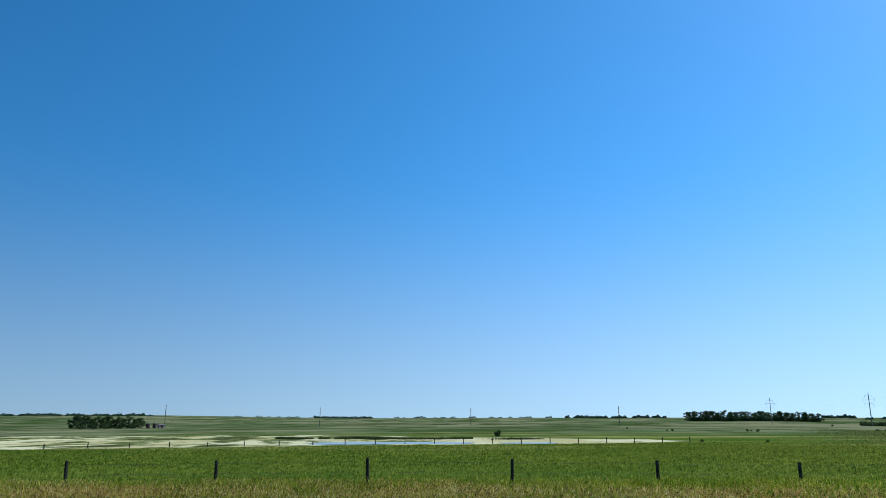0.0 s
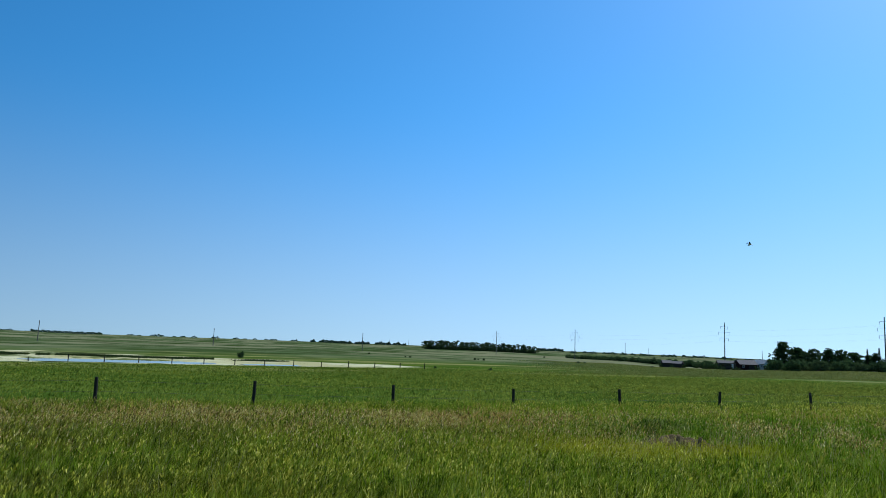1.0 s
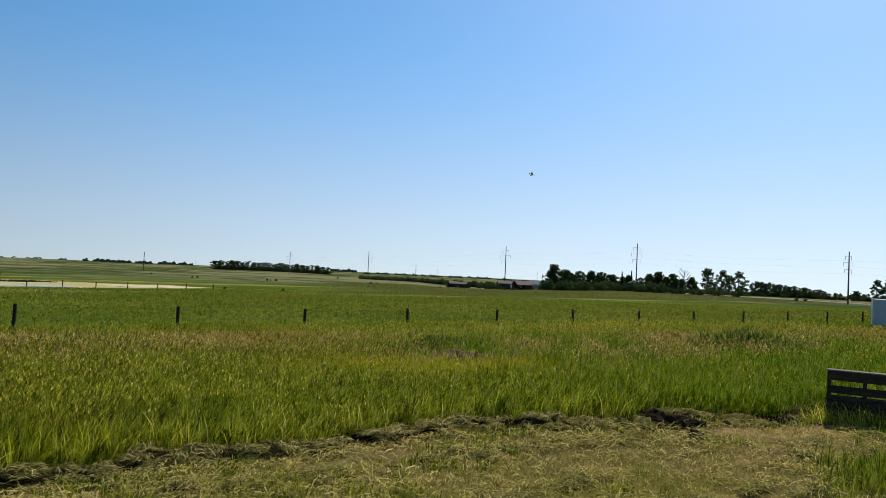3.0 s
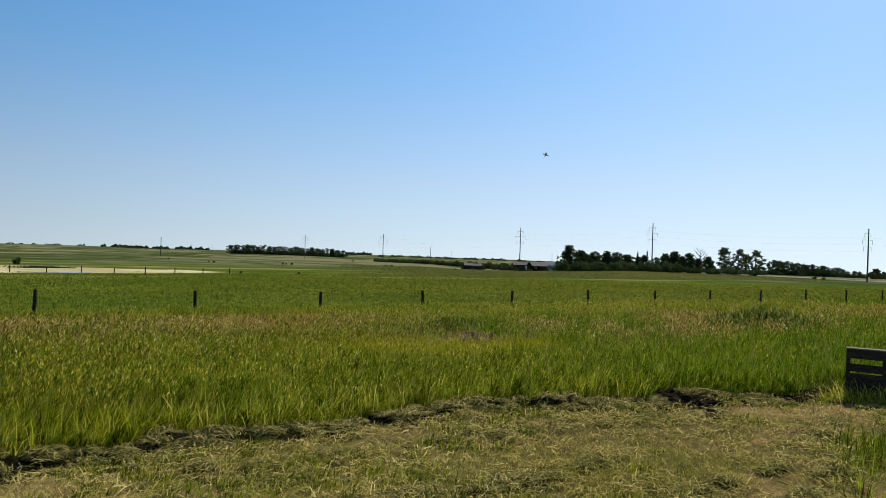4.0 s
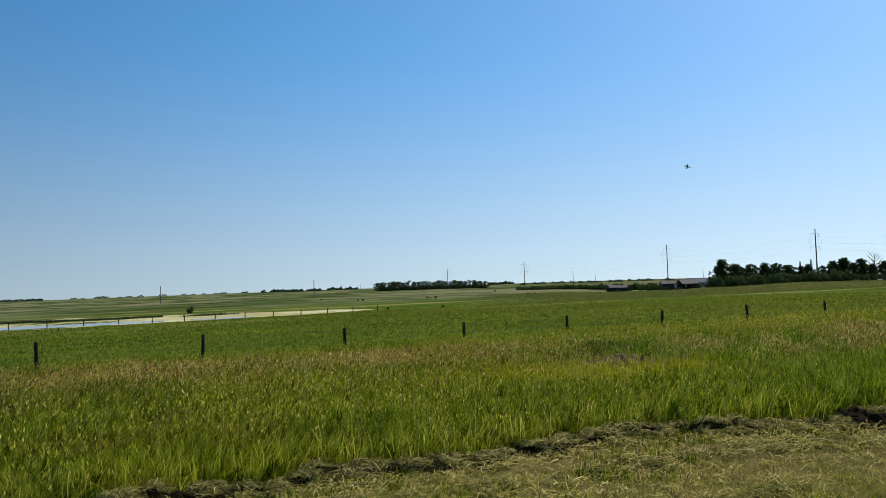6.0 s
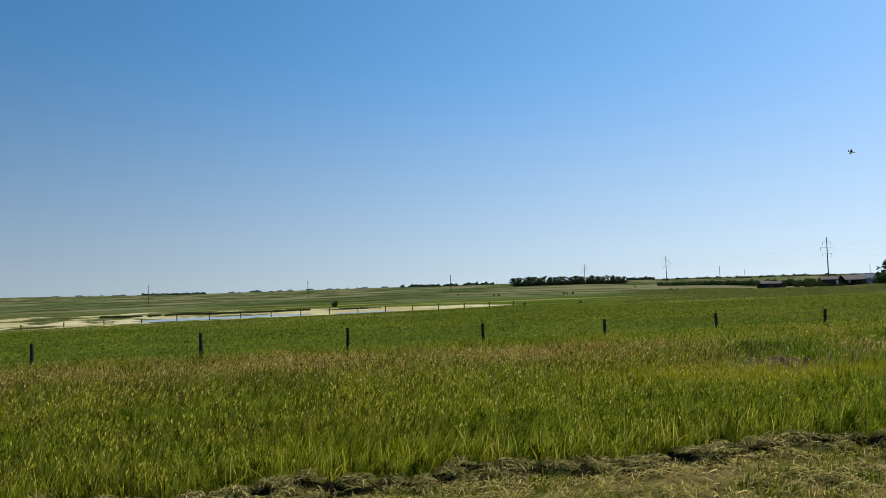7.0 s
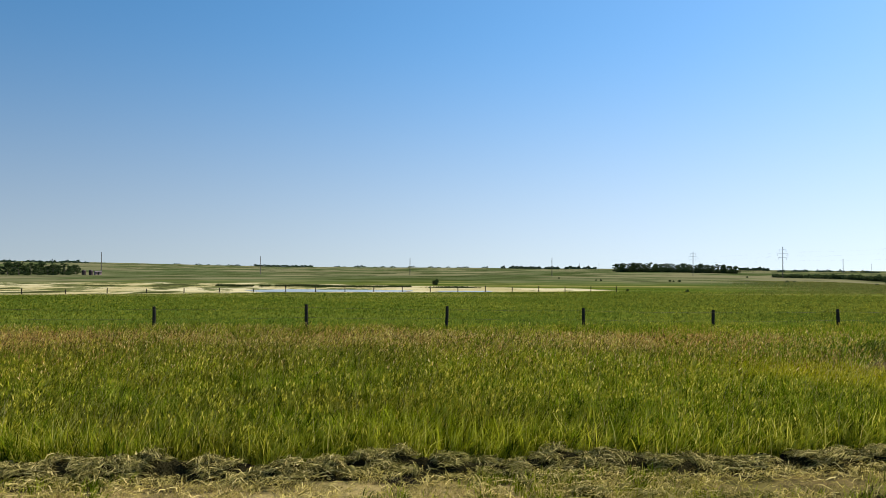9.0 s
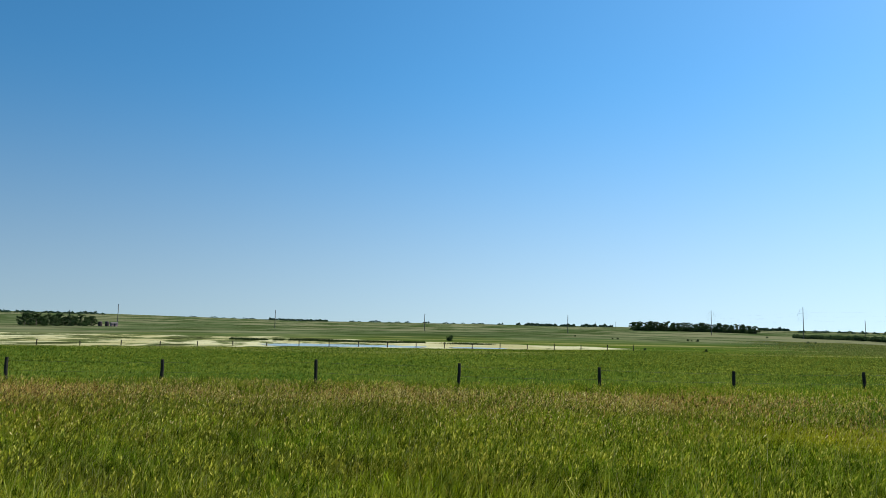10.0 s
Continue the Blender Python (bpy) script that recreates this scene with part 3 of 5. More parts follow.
def hay_height(x, y):
    """How tall the leafy part of the hay stands: lower at the mown edge, uneven from plant to plant."""
    tuft = drifts(x, y, 0.10, 21) * 0.6 + drifts(x, y, 0.22, 22) * 0.4
    tall = 0.26 + 0.12 * patchy(x, y, 1.1, 1) + 0.46 * (tuft - 0.45) + 0.10 * sstep(y, 9, 13)
    trodden = np.exp(-((x - 7.7) / 1.7) ** 2 - ((y - 10.6) / 1.7) ** 2)
    return tall * (0.72 + 0.28 * sstep(y - mow_edge(x), 0.0, 0.7)) * (1 - 0.55 * trodden)


def build_hay():
    x, y, fan = tussocks(90000, 22, 5.2, 13.5, 0.05)
    x, y, fan = keep(standing(x, y), x, y, fan)
    tall = hay_height(x, y) + rng.normal(0, 0.05, len(x))
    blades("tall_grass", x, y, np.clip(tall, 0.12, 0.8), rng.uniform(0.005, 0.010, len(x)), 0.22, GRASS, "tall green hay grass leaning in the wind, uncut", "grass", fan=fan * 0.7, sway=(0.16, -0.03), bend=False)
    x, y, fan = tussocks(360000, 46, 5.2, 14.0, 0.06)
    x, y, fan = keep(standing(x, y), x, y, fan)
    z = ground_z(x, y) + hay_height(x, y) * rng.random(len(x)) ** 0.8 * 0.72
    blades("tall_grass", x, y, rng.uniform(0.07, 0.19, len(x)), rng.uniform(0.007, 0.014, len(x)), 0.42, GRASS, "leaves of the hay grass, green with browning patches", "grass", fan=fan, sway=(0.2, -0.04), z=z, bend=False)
    # stems along the mown edge, bleached and bowed out over the cut row
    x = rng.uniform(-7.0, 7.0, 15000)
    y = mow_edge(x) + 0.02 + np.abs(rng.normal(0, 0.45, len(x)))
    x, y = keep(rng.random(len(x)) < (0.25 + 0.75 * sstep(drifts(x, y, 0.3, 33), 0.35, 0.7)) * (1 - 0.75 * sstep(x, 2.5, 4.5)), x, y)
    blades("edge_stems", x, y, rng.uniform(0.14, 0.46, len(x)), rng.uniform(0.005, 0.010, len(x)), 0.30, EDGE, "pale yellowed stems bowed over the mown edge", "grass", sway=(0.12, -0.20))
    x, y, fan = tussocks(190000, 44, 13.0, 27.0, 0.085)
    x, y, fan = keep(standing(x, y) & (y < 23.6), x, y, fan)
    tall = 0.34 + 0.16 * sstep(y, 17, 20.5) + 0.12 * patchy(x, y, 1.1, 1) + 0.42 * (drifts(x, y, 0.16, 22) - 0.45) + rng.normal(0, 0.05, len(x))
    tall *= 1 - 0.55 * np.exp(-((x - 7.7) / 1.7) ** 2 - ((y - 10.6) / 1.7) ** 2)
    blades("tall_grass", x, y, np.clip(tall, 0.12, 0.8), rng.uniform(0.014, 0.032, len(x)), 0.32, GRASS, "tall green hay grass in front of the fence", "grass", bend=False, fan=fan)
    x, y = sector(90000, 20.0, 62.0, 40.0, FIELD_TO)
    x, y = keep(standing(x, y) & (y < 23.6) & (np.hypot(x, y) > 26.0), x, y)
    tall = 0.40 + rng.normal(0, 0.06, len(x))
    blades("tall_grass", x, y, np.clip(tall, 0.12, 0.8), rng.uniform(0.018, 0.035, len(x)), 0.22, GRASS, "tall green hay grass along the far run of the fence", "grass", bend=False)
    # dry stems among the green
    x, y = sector(22000, 5.6, 24.0)
    x, y = keep(standing(x, y) & (y < 23.0) & (rng.random(len(x)) < 0.25 + patchy(x, y, 1.7, 3)), x, y)
    blades("dry_stems", x, y, rng.uniform(0.42, 0.70, len(x)), 0.003 + 0.0003 * np.hypot(x, y), 0.3, STRAW, "dry straw-coloured stems standing in the hay", "grass", bend=False)
    # panicles all over the hay, and a band where they are ripe
    x, y = sector(330000, 6.0, 36.0)
    clump = sstep(drifts(x, y, 0.45, 51) * 0.55 + drifts(x, y, 1.5, 52) * 0.45, 0.36, 0.68)
    band = np.exp(-((y - 15.2 + 0.6 * np.sin(x * 0.35)) / 1.3) ** 2) * (0.15 + 0.85 * clump) * (1 - 0.75 * sstep(x, 6.0, 10.0))
    band = band + 0.9 * np.exp(-((x - 12.8) / 3.6) ** 2 - ((y - 11.2) / 1.2) ** 2) * clump
    band = band + 0.50 * sstep(y, 14.0, 17.0) * (1 - sstep(x, -2.0, 5.0)) * clump
    band = band + 0.15 * clump * sstep(y, 8.5, 12.0) * (1 - 0.7 * sstep(x, 6.0, 10.0))
    band = band + 0.9 * np.exp(-((x - 16.4) / 2.4) ** 2 - ((y - 9.6) / 1.5) ** 2) * clump
    band = band + 0.75 * sstep(x, 9.0, 12.5) * sstep(y, 7.4, 8.8) * (1 - sstep(y, 10.8, 13.2)) * clump
    thin = 1 - 0.40 * sstep(np.hypot(x, y), 15.0, 22.0)
    ripe = standing(x, y) & (y < 22.5) & (rng.random(len(x)) < band * thin)
    green = standing(x, y) & (y < 22.8) & ~ripe & (rng.random(len(x)) < (0.04 + 0.24 * clump) * (0.55 + 0.45 * sstep(np.abs(y - 12.6), 0.6, 2.0)) * (1 - 0.6 * sstep(x, 5.5, 8.5) * (1 - sstep(y, 9.0, 12.0))) * (1 - 0.7 * np.exp(-((x - 7.8) / 2.0) ** 2 - ((y - 10.6) / 1.7) ** 2)))
    for pick, material, label in ((ripe, SEED, "ripe buff and reddish brown grass panicles in a band"), (green, SEED_GREEN, "olive and buff grass panicles scattered over the hay")):
        u, v = x[pick], y[pick]
        h = np.clip(hay_height(u, v) + rng.uniform(0.03, 0.22, len(u)), 0.2, 0.68)
        heads("seed_heads", u, v, h, rng.uniform(0.05, 0.10, len(u)) * (0.75 + 0.022 * np.hypot(u, v)), 0.22, material, label)


build_hay()


def build_pasture():
    x, y = sector(360000, 23.0, 150.0)
    x, y = keep((y > 23.4) & (y < np.maximum(np.minimum(110.8 + 0.40 * x, 108.5 + 0.22 * x), 99.2 + 0.6 * x) - 1.5 + 2.0 * patchy(x, y, 4.0, 2)), x, y)
    r = np.hypot(x, y)
    x, y, r = keep(rng.random(len(x)) > sstep(r, 85, 148) * sstep(x, 18, 40), x, y, r)
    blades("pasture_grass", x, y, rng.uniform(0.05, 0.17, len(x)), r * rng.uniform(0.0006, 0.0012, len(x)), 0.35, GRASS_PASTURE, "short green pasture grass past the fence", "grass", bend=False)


    x, y = sector(16000, 22.0, 75.0)
    x, y = keep((y > 23.0) & (rng.random(len(x)) < 0.15 + 0.85 * sstep(drifts(x, y, 2.4, 81), 0.4, 0.75)), x, y)
    heads("seed_heads", x, y, rng.uniform(0.16, 0.40, len(x)), 0.0022 * np.hypot(x, y) * rng.uniform(0.7, 1.3, len(x)), 0.25, SEED_GREEN, "pale flowering tops scattered over the pasture")
    x, y = sector(200000, 100.0, 265.0, 22.0, FIELD_TO)
    x, y = keep((y > 107.0 - 0.05 * x) & (rng.random(len(x)) < sstep(np.degrees(np.arctan2(x, y)), 24, 42)), x, y)
    r = np.hypot(x, y)
    az = np.degrees(np.arctan2(x, y))
    road = 276.0 - 44.0 * np.clip((az - 50.2) / 19.8, 0, 1) ** 1.2
    short = 1 - 0.85 * sstep(az, 48, 50) * sstep(r - road, -34, -12)
    blades("pasture_grass", x, y, rng.uniform(0.12, 0.34, len(x)) * short, r * rng.uniform(0.0006, 0.0013, len(x)), 0.4, ROUGH_PASTURE, "rough pasture grass on the flat before the farm", "grass", bend=False)


build_pasture()


def build_mown():
    """Short stubble and loose clippings on the mown strip, and the row of cut grass thrown against the standing hay."""
    x, y = sector(430000, 4.0, 12.5)
    x, y = keep((y < mow_edge(x) + 0.1) & littered(x, y), x, y)
    green = patchy(x, y, 0.5, 6)
    x, y, green = keep(rng.random(len(x)) < 0.12 + 0.88 * sstep(drifts(x, y, 0.20, 6) * 0.6 + drifts(x, y, 0.5, 7) * 0.4, 0.38, 0.6), x, y, green)
    blades("grass_stubble", x, y, rng.uniform(0.02, 0.075, len(x)) * (0.6 + green), rng.uniform(0.003, 0.007, len(x)), 0.5, CUT, "short mown grass stubble, yellowed", "grass", bend=False)

    x, y = sector(60000, 0.3, 4.2, -180.0, 180.0)
    blades("grass_stubble", x, y, rng.uniform(0.02, 0.07, len(x)), rng.uniform(0.003, 0.007, len(x)), 0.5, CUT, "short mown grass stubble underfoot", "grass", bend=False)

    def lying(name, x, y, lift, label, length=(0.08, 0.3)):
        n = len(x)
        z = ground_z(x, y) + lift
        L = rng.uniform(*length, n)
        a = rng.uniform(0, 2 * np.pi, n)
        rise = rng.normal(0.0, 0.22, n)
        d = np.stack([np.cos(a), np.sin(a), rise], -1) * L[:, None]
        c = np.stack([x, y, z], -1)
        s = np.stack([-np.sin(a), np.cos(a), rng.normal(0, 0.4, n)], -1) * rng.uniform(0.0014, 0.0036, n)[:, None]
        m = c + d * 0.5 + np.stack([np.zeros(n), np.zeros(n), L * rng.uniform(0.0, 0.25, n)], -1)
        v = np.stack([c - s, c + s, m - s, m + s, c + d], 1)
        floor_z = ground_z(v[..., 0], v[..., 1]) + 0.003
        v[..., 2] = np.maximum(v[..., 2], floor_z)
        o = np.arange(n)[:, None] * 5
        f = np.concatenate([o + [0, 1, 3], o + [0, 3, 2], o + [2, 3, 4]])
        tagged(linked(name, np_mesh(name, v.reshape(-1, 3), f), CUT), label, "cut grass", kind="stuff")

    def swath(name, cx, cy, lift, aim, spread, label, per, length, rise, material=SWATH):
        """Wisps of cut grass: each a bundle of long strands that arch together over the ground."""
        m = len(cx)
        way = rng.normal(aim, spread, m)
        long, high = rng.uniform(*length, m), rng.uniform(0.3, 1.0, m) * rise
        k = np.repeat(np.arange(m), per)
        n = len(k)
        a, L = way[k] + rng.normal(0, 0.3, n), long[k] * rng.uniform(0.6, 1.15, n)
        d = np.stack([np.cos(a), np.sin(a)], -1)
        start = np.stack([cx, cy], -1)[k] + rng.normal(0, 0.028, (n, 2)) - d * (L * 0.5)[:, None]
        wide = rng.uniform(0.0014, 0.0036, n)
        s = np.stack([-d[:, 1], d[:, 0], rng.normal(0, 0.5, n)], -1) * wide[:, None]
        bow, roof = rng.normal(0, 0.12, n), high[k] * rng.uniform(0.3, 1.1, n)
        rows = []
        for u in (0.0, 0.33, 0.67, 1.0):
            q = start + d * (L * u)[:, None] + np.stack([-d[:, 1], d[:, 0]], -1) * (bow * L * 4 * u * (1 - u))[:, None]
            z = ground_z(q[:, 0], q[:, 1]) + 0.006 + lift[k] * 0.85 + roof * 4 * u * (1 - u) + lift[k] * 0.3 * rng.random(n)
            c = np.concatenate([q, z[:, None]], 1)
            rows += [c - s, c + s] if u < 0.9 else [c]
        v = np.stack(rows, 1).reshape(-1, 3)
        o = np.arange(n)[:, None] * 7
        f = np.concatenate([o + [0, 1, 3], o + [0, 3, 2], o + [2, 3, 5], o + [2, 5, 4], o + [4, 5, 6]])
        tagged(linked(name, np_mesh(name, v, f), material), label, "cut grass", kind="stuff")

    # the last pass: a heaped row of matted grass with wisps over it
    def heap(x, y):
        across = (y - mow_edge(x) + 0.14) / (0.11 + 0.08 * drifts(x, y * 0.0, 0.5, 61))
        lumps = 0.25 + 0.55 * drifts(x, y, 0.17, 62) + 0.45 * drifts(x, y, 0.07, 63)
        flat = 1 - 0.75 * sstep(x, 5.2, 6.6) * (1 - sstep(x, 8.6, 9.0))
        return 0.16 * np.exp(-across ** 2) * lumps * (0.45 + 0.75 * drifts(x, y * 0.0, 0.75, 64)) * flat

    u, w = np.meshgrid(np.linspace(-7.6, 8.4, 900), np.linspace(-0.62, 0.22, 34), indexing="ij")
    vx, vy = u, mow_edge(u) + w
    high = heap(vx, vy)
    v = np.stack([vx, vy, ground_z(vx, vy) + high - 0.012], -1).reshape(-1, 3)
    i, k = np.meshgrid(np.arange(899), np.arange(33), indexing="ij")
    o = (i * 34 + k).reshape(-1, 1)
    f = o + [0, 34, 35, 1]
    f = f[(high.reshape(-1)[f] > 0.014).any(1)]
    tagged(linked("cut_grass_row", np_mesh("cut_grass_row", v, f), MATTED), "matted grass heaped along the mown edge, near-black as shade between strands", "cut grass", kind="stuff")
    x = rng.uniform(-7.5, 8.5, 6400)
    y = mow_edge(x) - 0.15 + rng.normal(0, 0.11, len(x))
    hollow = np.abs(x - 7.6) < 0.75
    x, y = keep((drifts(x, y, 0.13, 65) * 0.6 + drifts(x, y, 0.05, 66) * 0.4 > 0.50) & ~(hollow & (y > 4.75) & (rng.random(len(x)) < 0.72)), x, y)
    swath("cut_grass_row", x, y, heap(x, y), -0.45, 0.9, "ropy row of cut grass thrown along the mown edge", 14, (0.06, 0.22), 0.05)
    # a fainter second row and scattered wisps over the strip
    x = rng.uniform(1.5, 8.5, 130)
    y = 5.02 - 0.10 * np.clip(x - 3, 0, 6) + rng.normal(0, 0.12, len(x))
    x, y = keep(patchy(x, y, 0.23, 19) > 0.45, x, y)
    swath("cut_grass_row", x, y, 0.03 * patchy(x, y, 0.17, 18), -0.2, 0.8, "thin second row of drying cut grass", 11, (0.10, 0.32), 0.07)
    # small heaps of matted clippings dropped over the strip
    hx, hy = sector(90, 4.3, 10.0, -32.0, 70.0)
    hx, hy = keep((hy < mow_edge(hx) - 0.55) & (hx > 0.8) & (patchy(hx, hy, 0.8, 43) > 0.38), hx, hy)
    rad, tallness = rng.uniform(0.10, 0.30, len(hx)), rng.uniform(0.025, 0.065, len(hx))
    g = np.linspace(-1, 1, 15)
    gu, gv = np.meshgrid(g, g, indexing="ij")
    vs, fs = [], []
    for cx, cy, rr, th in zip(hx, hy, rad, tallness):
        px, py = cx + gu * rr * 1.5, cy + gv * rr * 0.7
        up = 0.6 * th * np.clip(1 - np.hypot(gu, gv) ** 2, 0, 1) * (0.3 + 1.2 * drifts(px, py, 0.06, 67))
        fs.append(len(vs) * 225 + (np.arange(14)[:, None] * 15 + np.arange(14)[None]).reshape(-1, 1) + [0, 15, 16, 1])
        vs.append(np.stack([px, py, ground_z(px, py) + up - 0.006], -1).reshape(-1, 3))
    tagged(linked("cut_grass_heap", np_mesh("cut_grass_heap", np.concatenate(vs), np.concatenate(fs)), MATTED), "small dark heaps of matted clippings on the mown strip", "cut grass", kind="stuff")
    pick = np.repeat(np.arange(len(hx)), 40)
    t, q = rng.uniform(0, 2 * np.pi, len(pick)), rng.random(len(pick)) ** 0.5
    swath("cut_grass_heap", hx[pick] + rad[pick] * 1.4 * q * np.cos(t), hy[pick] + rad[pick] * 0.7 * q * np.sin(t), tallness[pick] * (1 - q * q), 0.2, 0.9, "wisps of drying grass over the small heaps", 8, (0.05, 0.17), 0.03)
    x, y = sector(3600, 4.0, 12.0)
    x, y = keep((y < mow_edge(x) - 0.2) & littered(x, y) & (rng.random(len(x)) < 0.05 + 0.75 * sstep(patchy(x, y, 0.33, 9), 0.42, 0.7)), x, y)
    swath("hay_clippings", x, y, np.full(len(x), 0.012), 0.0, 2.0, "wisps of drying cut grass scattered over the mown strip", 8, (0.06, 0.22), 0.04, CUT)
    x, y = sector(115000, 4.0, 12.0)
    x, y = keep((y < mow_edge(x) - 0.1) & littered(x, y) & (rng.random(len(x)) < 0.12 + 0.88 * sstep(drifts(x, y, 0.22, 9) * 0.6 + drifts(x, y, 0.09, 10) * 0.4, 0.36, 0.62)), x, y)
    lying("hay_clippings", x, y, rng.uniform(0.004, 0.05, len(x)), "loose straw-coloured clippings scattered over the mown strip", (0.05, 0.15))
    # low green tussocks that the blades passed over
    cx, cy = sector(2400, 4.2, 11.0)
    cx, cy = keep((cy < mow_edge(cx) - 0.3) & littered(cx, cy) & (drifts(cx, cy, 0.7, 23) > 0.48), cx, cy)
    pick = rng.integers(0, len(cx), 26 * len(cx))
    d = rng.normal(0, 0.045, (len(pick), 2))
    blades("mown_tussock", cx[pick] + d[:, 0], cy[pick] + d[:, 1], rng.uniform(0.04, 0.13, len(pick)), rng.uniform(0.004, 0.009, len(pick)), 0.35, GRASS, "low green tussocks sprouting in the mown strip", "grass", fan=d * 5)
    # long pale grass fallen against the pallet
    t = rng.uniform(-0.75, 0.75, 700)
    x, y = 9.74 + t * math.cos(radians(66)) - 0.08 - rng.random(700) ** 1.8 * 0.4, 3.64 - t * math.sin(radians(66)) + 0.02
    blades("fallen_grass", x, y, rng.uniform(0.10, 0.36, 700), rng.uniform(0.004, 0.010, 700), 0.5, EDGE, "long pale grass fallen against the pallet", "grass", sway=(-0.35, 0.15))
    # uncut tufts
    x, y = sector(15000, 5.8, 9.6, 60.0, 77.0)
    x, y = keep((y < mow_edge(x) - 0.7) & (rng.random(len(x)) < sstep(np.degrees(np.arctan2(x, y)), 64, 72) * sstep(patchy(x, y, 0.4, 11), 0.3, 0.7)), x, y)
    blades("uncut_tuft", x, y, rng.uniform(0.10, 0.27, len(x)), rng.uniform(0.005, 0.010, len(x)), 0.34, GRASS, "bright green tuft the mower left standing", "grass")


build_mown()


def build_weeds():
    """Dark leafy weeds in the hay."""
    for cx, cy, ax, ay, n, hh in ((10.2, 14.0, 1.6, 0.6, 1300, 0.45), (16.6, 9.7, 2.3, 1.3, 6000, 0.70)):
        t, k = rng.uniform(0, 2 * np.pi, n), np.abs(rng.normal(0, 0.55, n))
        x, y = cx + ax * k * np.cos(t), cy + ay * k * np.sin(t)
        z = ground_z(x, y) + rng.uniform(0.0, hh, n) * np.clip(1 - k * 0.4, 0.2, 1)
        blades("weed_patch", x, y, rng.uniform(0.08, 0.2, n), rng.uniform(0.015, 0.035, n), 0.7, WEED, "patch of dark leafy weeds in the hay", "weeds", z=z)


build_weeds()


def build_reeds():
    """Dark sedge along the far shore and round the bush."""
    x = rng.uniform(-32.0, 5.5, 9000)
    y = 140.6 - 0.125 * (x + 32.0) + rng.normal(0, 0.7, len(x)) + 1.2 * np.sin(x * 0.31)
    x, y = keep(drifts(x, y * 0.0, 1.6, 41) > 0.22 - 0.2 * sstep(x, -22, -16), x, y)
    blades("reeds", x, y, rng.uniform(0.15, 0.46, len(x)), rng.uniform(0.08, 0.2, len(x)), 0.2, REED, "dark sedge along the far shore of the pond", "reeds", bend=False)
    x, y = rng.normal(13.6, 1.8, 1500), rng.normal(134.2, 0.9, 1500)
    blades("reeds", x, y, rng.uniform(0.15, 0.4, len(x)), rng.uniform(0.1, 0.2, len(x)), 0.2, REED, "sparse dark sedge on the mud by the bush", "reeds", bend=False)


build_reeds()


# ---- fences ----
def post_mesh(height, radius, seed):
    """A round, slightly crooked, weathered post with a cut top, dug 0.4 m in."""
    r = random.Random(seed)
    pts = [(r.uniform(-0.012, 0.012) * (i > 0), r.uniform(-0.012, 0.012) * (i > 0), -0.4 + (height + 0.4) * i / 5) for i in range(6)]
    bm = tubes_bm([(pts + [(pts[-1][0], pts[-1][1], height + 0.012)], [radius * 1.06] * 2 + [radius] * 3 + [radius * 0.95, radius * 0.7])], 9)
    me = bpy.data.meshes.new("post")
    bm.to_mesh(me)
    bm.free()
    me.materials.append(POST_WOOD)
    return me


def wire_fence(places, tops, radius, wires, wire_radius, label, group):
    """Posts at the given places, their tops at the given heights over the ground, and strands of wire from post to post."""
    fence = tagged(new("wire_fence"), label, "fence", group)
    shared = [post_mesh(1.0, radius, s) for s in range(5)]
    r = random.Random(3)
    lines = [[] for _ in wires]
    for i, (q, h) in enumerate(zip(places, tops)):
        ob = new("post", shared[i % 5])
        ob.parent = fence
        turn, lean = r.uniform(0, 6.28), (r.uniform(-0.025, 0.025), r.uniform(-0.025, 0.025))
        ob.matrix_basis = Matrix.Translation(q) @ Euler((*lean, turn)).to_matrix().to_4x4() @ Matrix.Diagonal((1, 1, h, 1))
        for line, k in zip(lines, wires):
            line.append(Vector((q.x, q.y - radius - wire_radius, q.z + h * k)))
    for line in lines:
        pts = []
        for a, b in zip(line, line[1:]):
            pts += [a.lerp(b, t) - Vector((0, 0, 0.10 * t * (1 - t))) for t in (0, 0.25, 0.5, 0.75)]
        pts.append(line[-1])
        part("wire", tubes_bm([(pts, [wire_radius] * len(pts))], 4), WIRE, fence)
    return fence


POST_AZ = (-26.8, -16.96, -5.76, 5.25, 16.03, 25.56, 33.78, 40.95, 47.0, 52.08, 56.04, 59.48, 62.45, 64.93, 67.09, 69.0, 70.6)
POST_EL = (-3.28, -3.53, -3.50, -3.64, -3.65, -3.57, -3.23, -3.0, -2.68, -2.48, -2.28, -2.08, -1.90, -1.74, -1.61, -1.5, -1.42)
post_r = [23.0 / math.cos(radians(q - 1.8)) for q in POST_AZ]
wire_fence([at(q, d) for q, d in zip(POST_AZ, post_r)], [reach(q, d, e) for q, d, e in zip(POST_AZ, post_r, POST_EL)], 0.052,
           (0.93, 0.66, 0.38), 0.003, "wire fence of weathered round wooden posts in the hay", "fences")
SECOND = [Vector((x, 112.6 + 0.09 * x - 0.4 * max(0.0, -14.0 - x), 0)) for x in [-59.4 + 4.47 * i for i in range(23)]]
for q in SECOND:
    q.z = float(ground_z(q.x, q.y))
wire_fence(SECOND, [0.90 + 0.1 * math.sin(i * 2.7) - (0.25 if i < 10 else 0) for i in range(len(SECOND))], 0.07, (0.9, 0.5), 0.003, "old wire fence of thin posts along the pond", "fences")


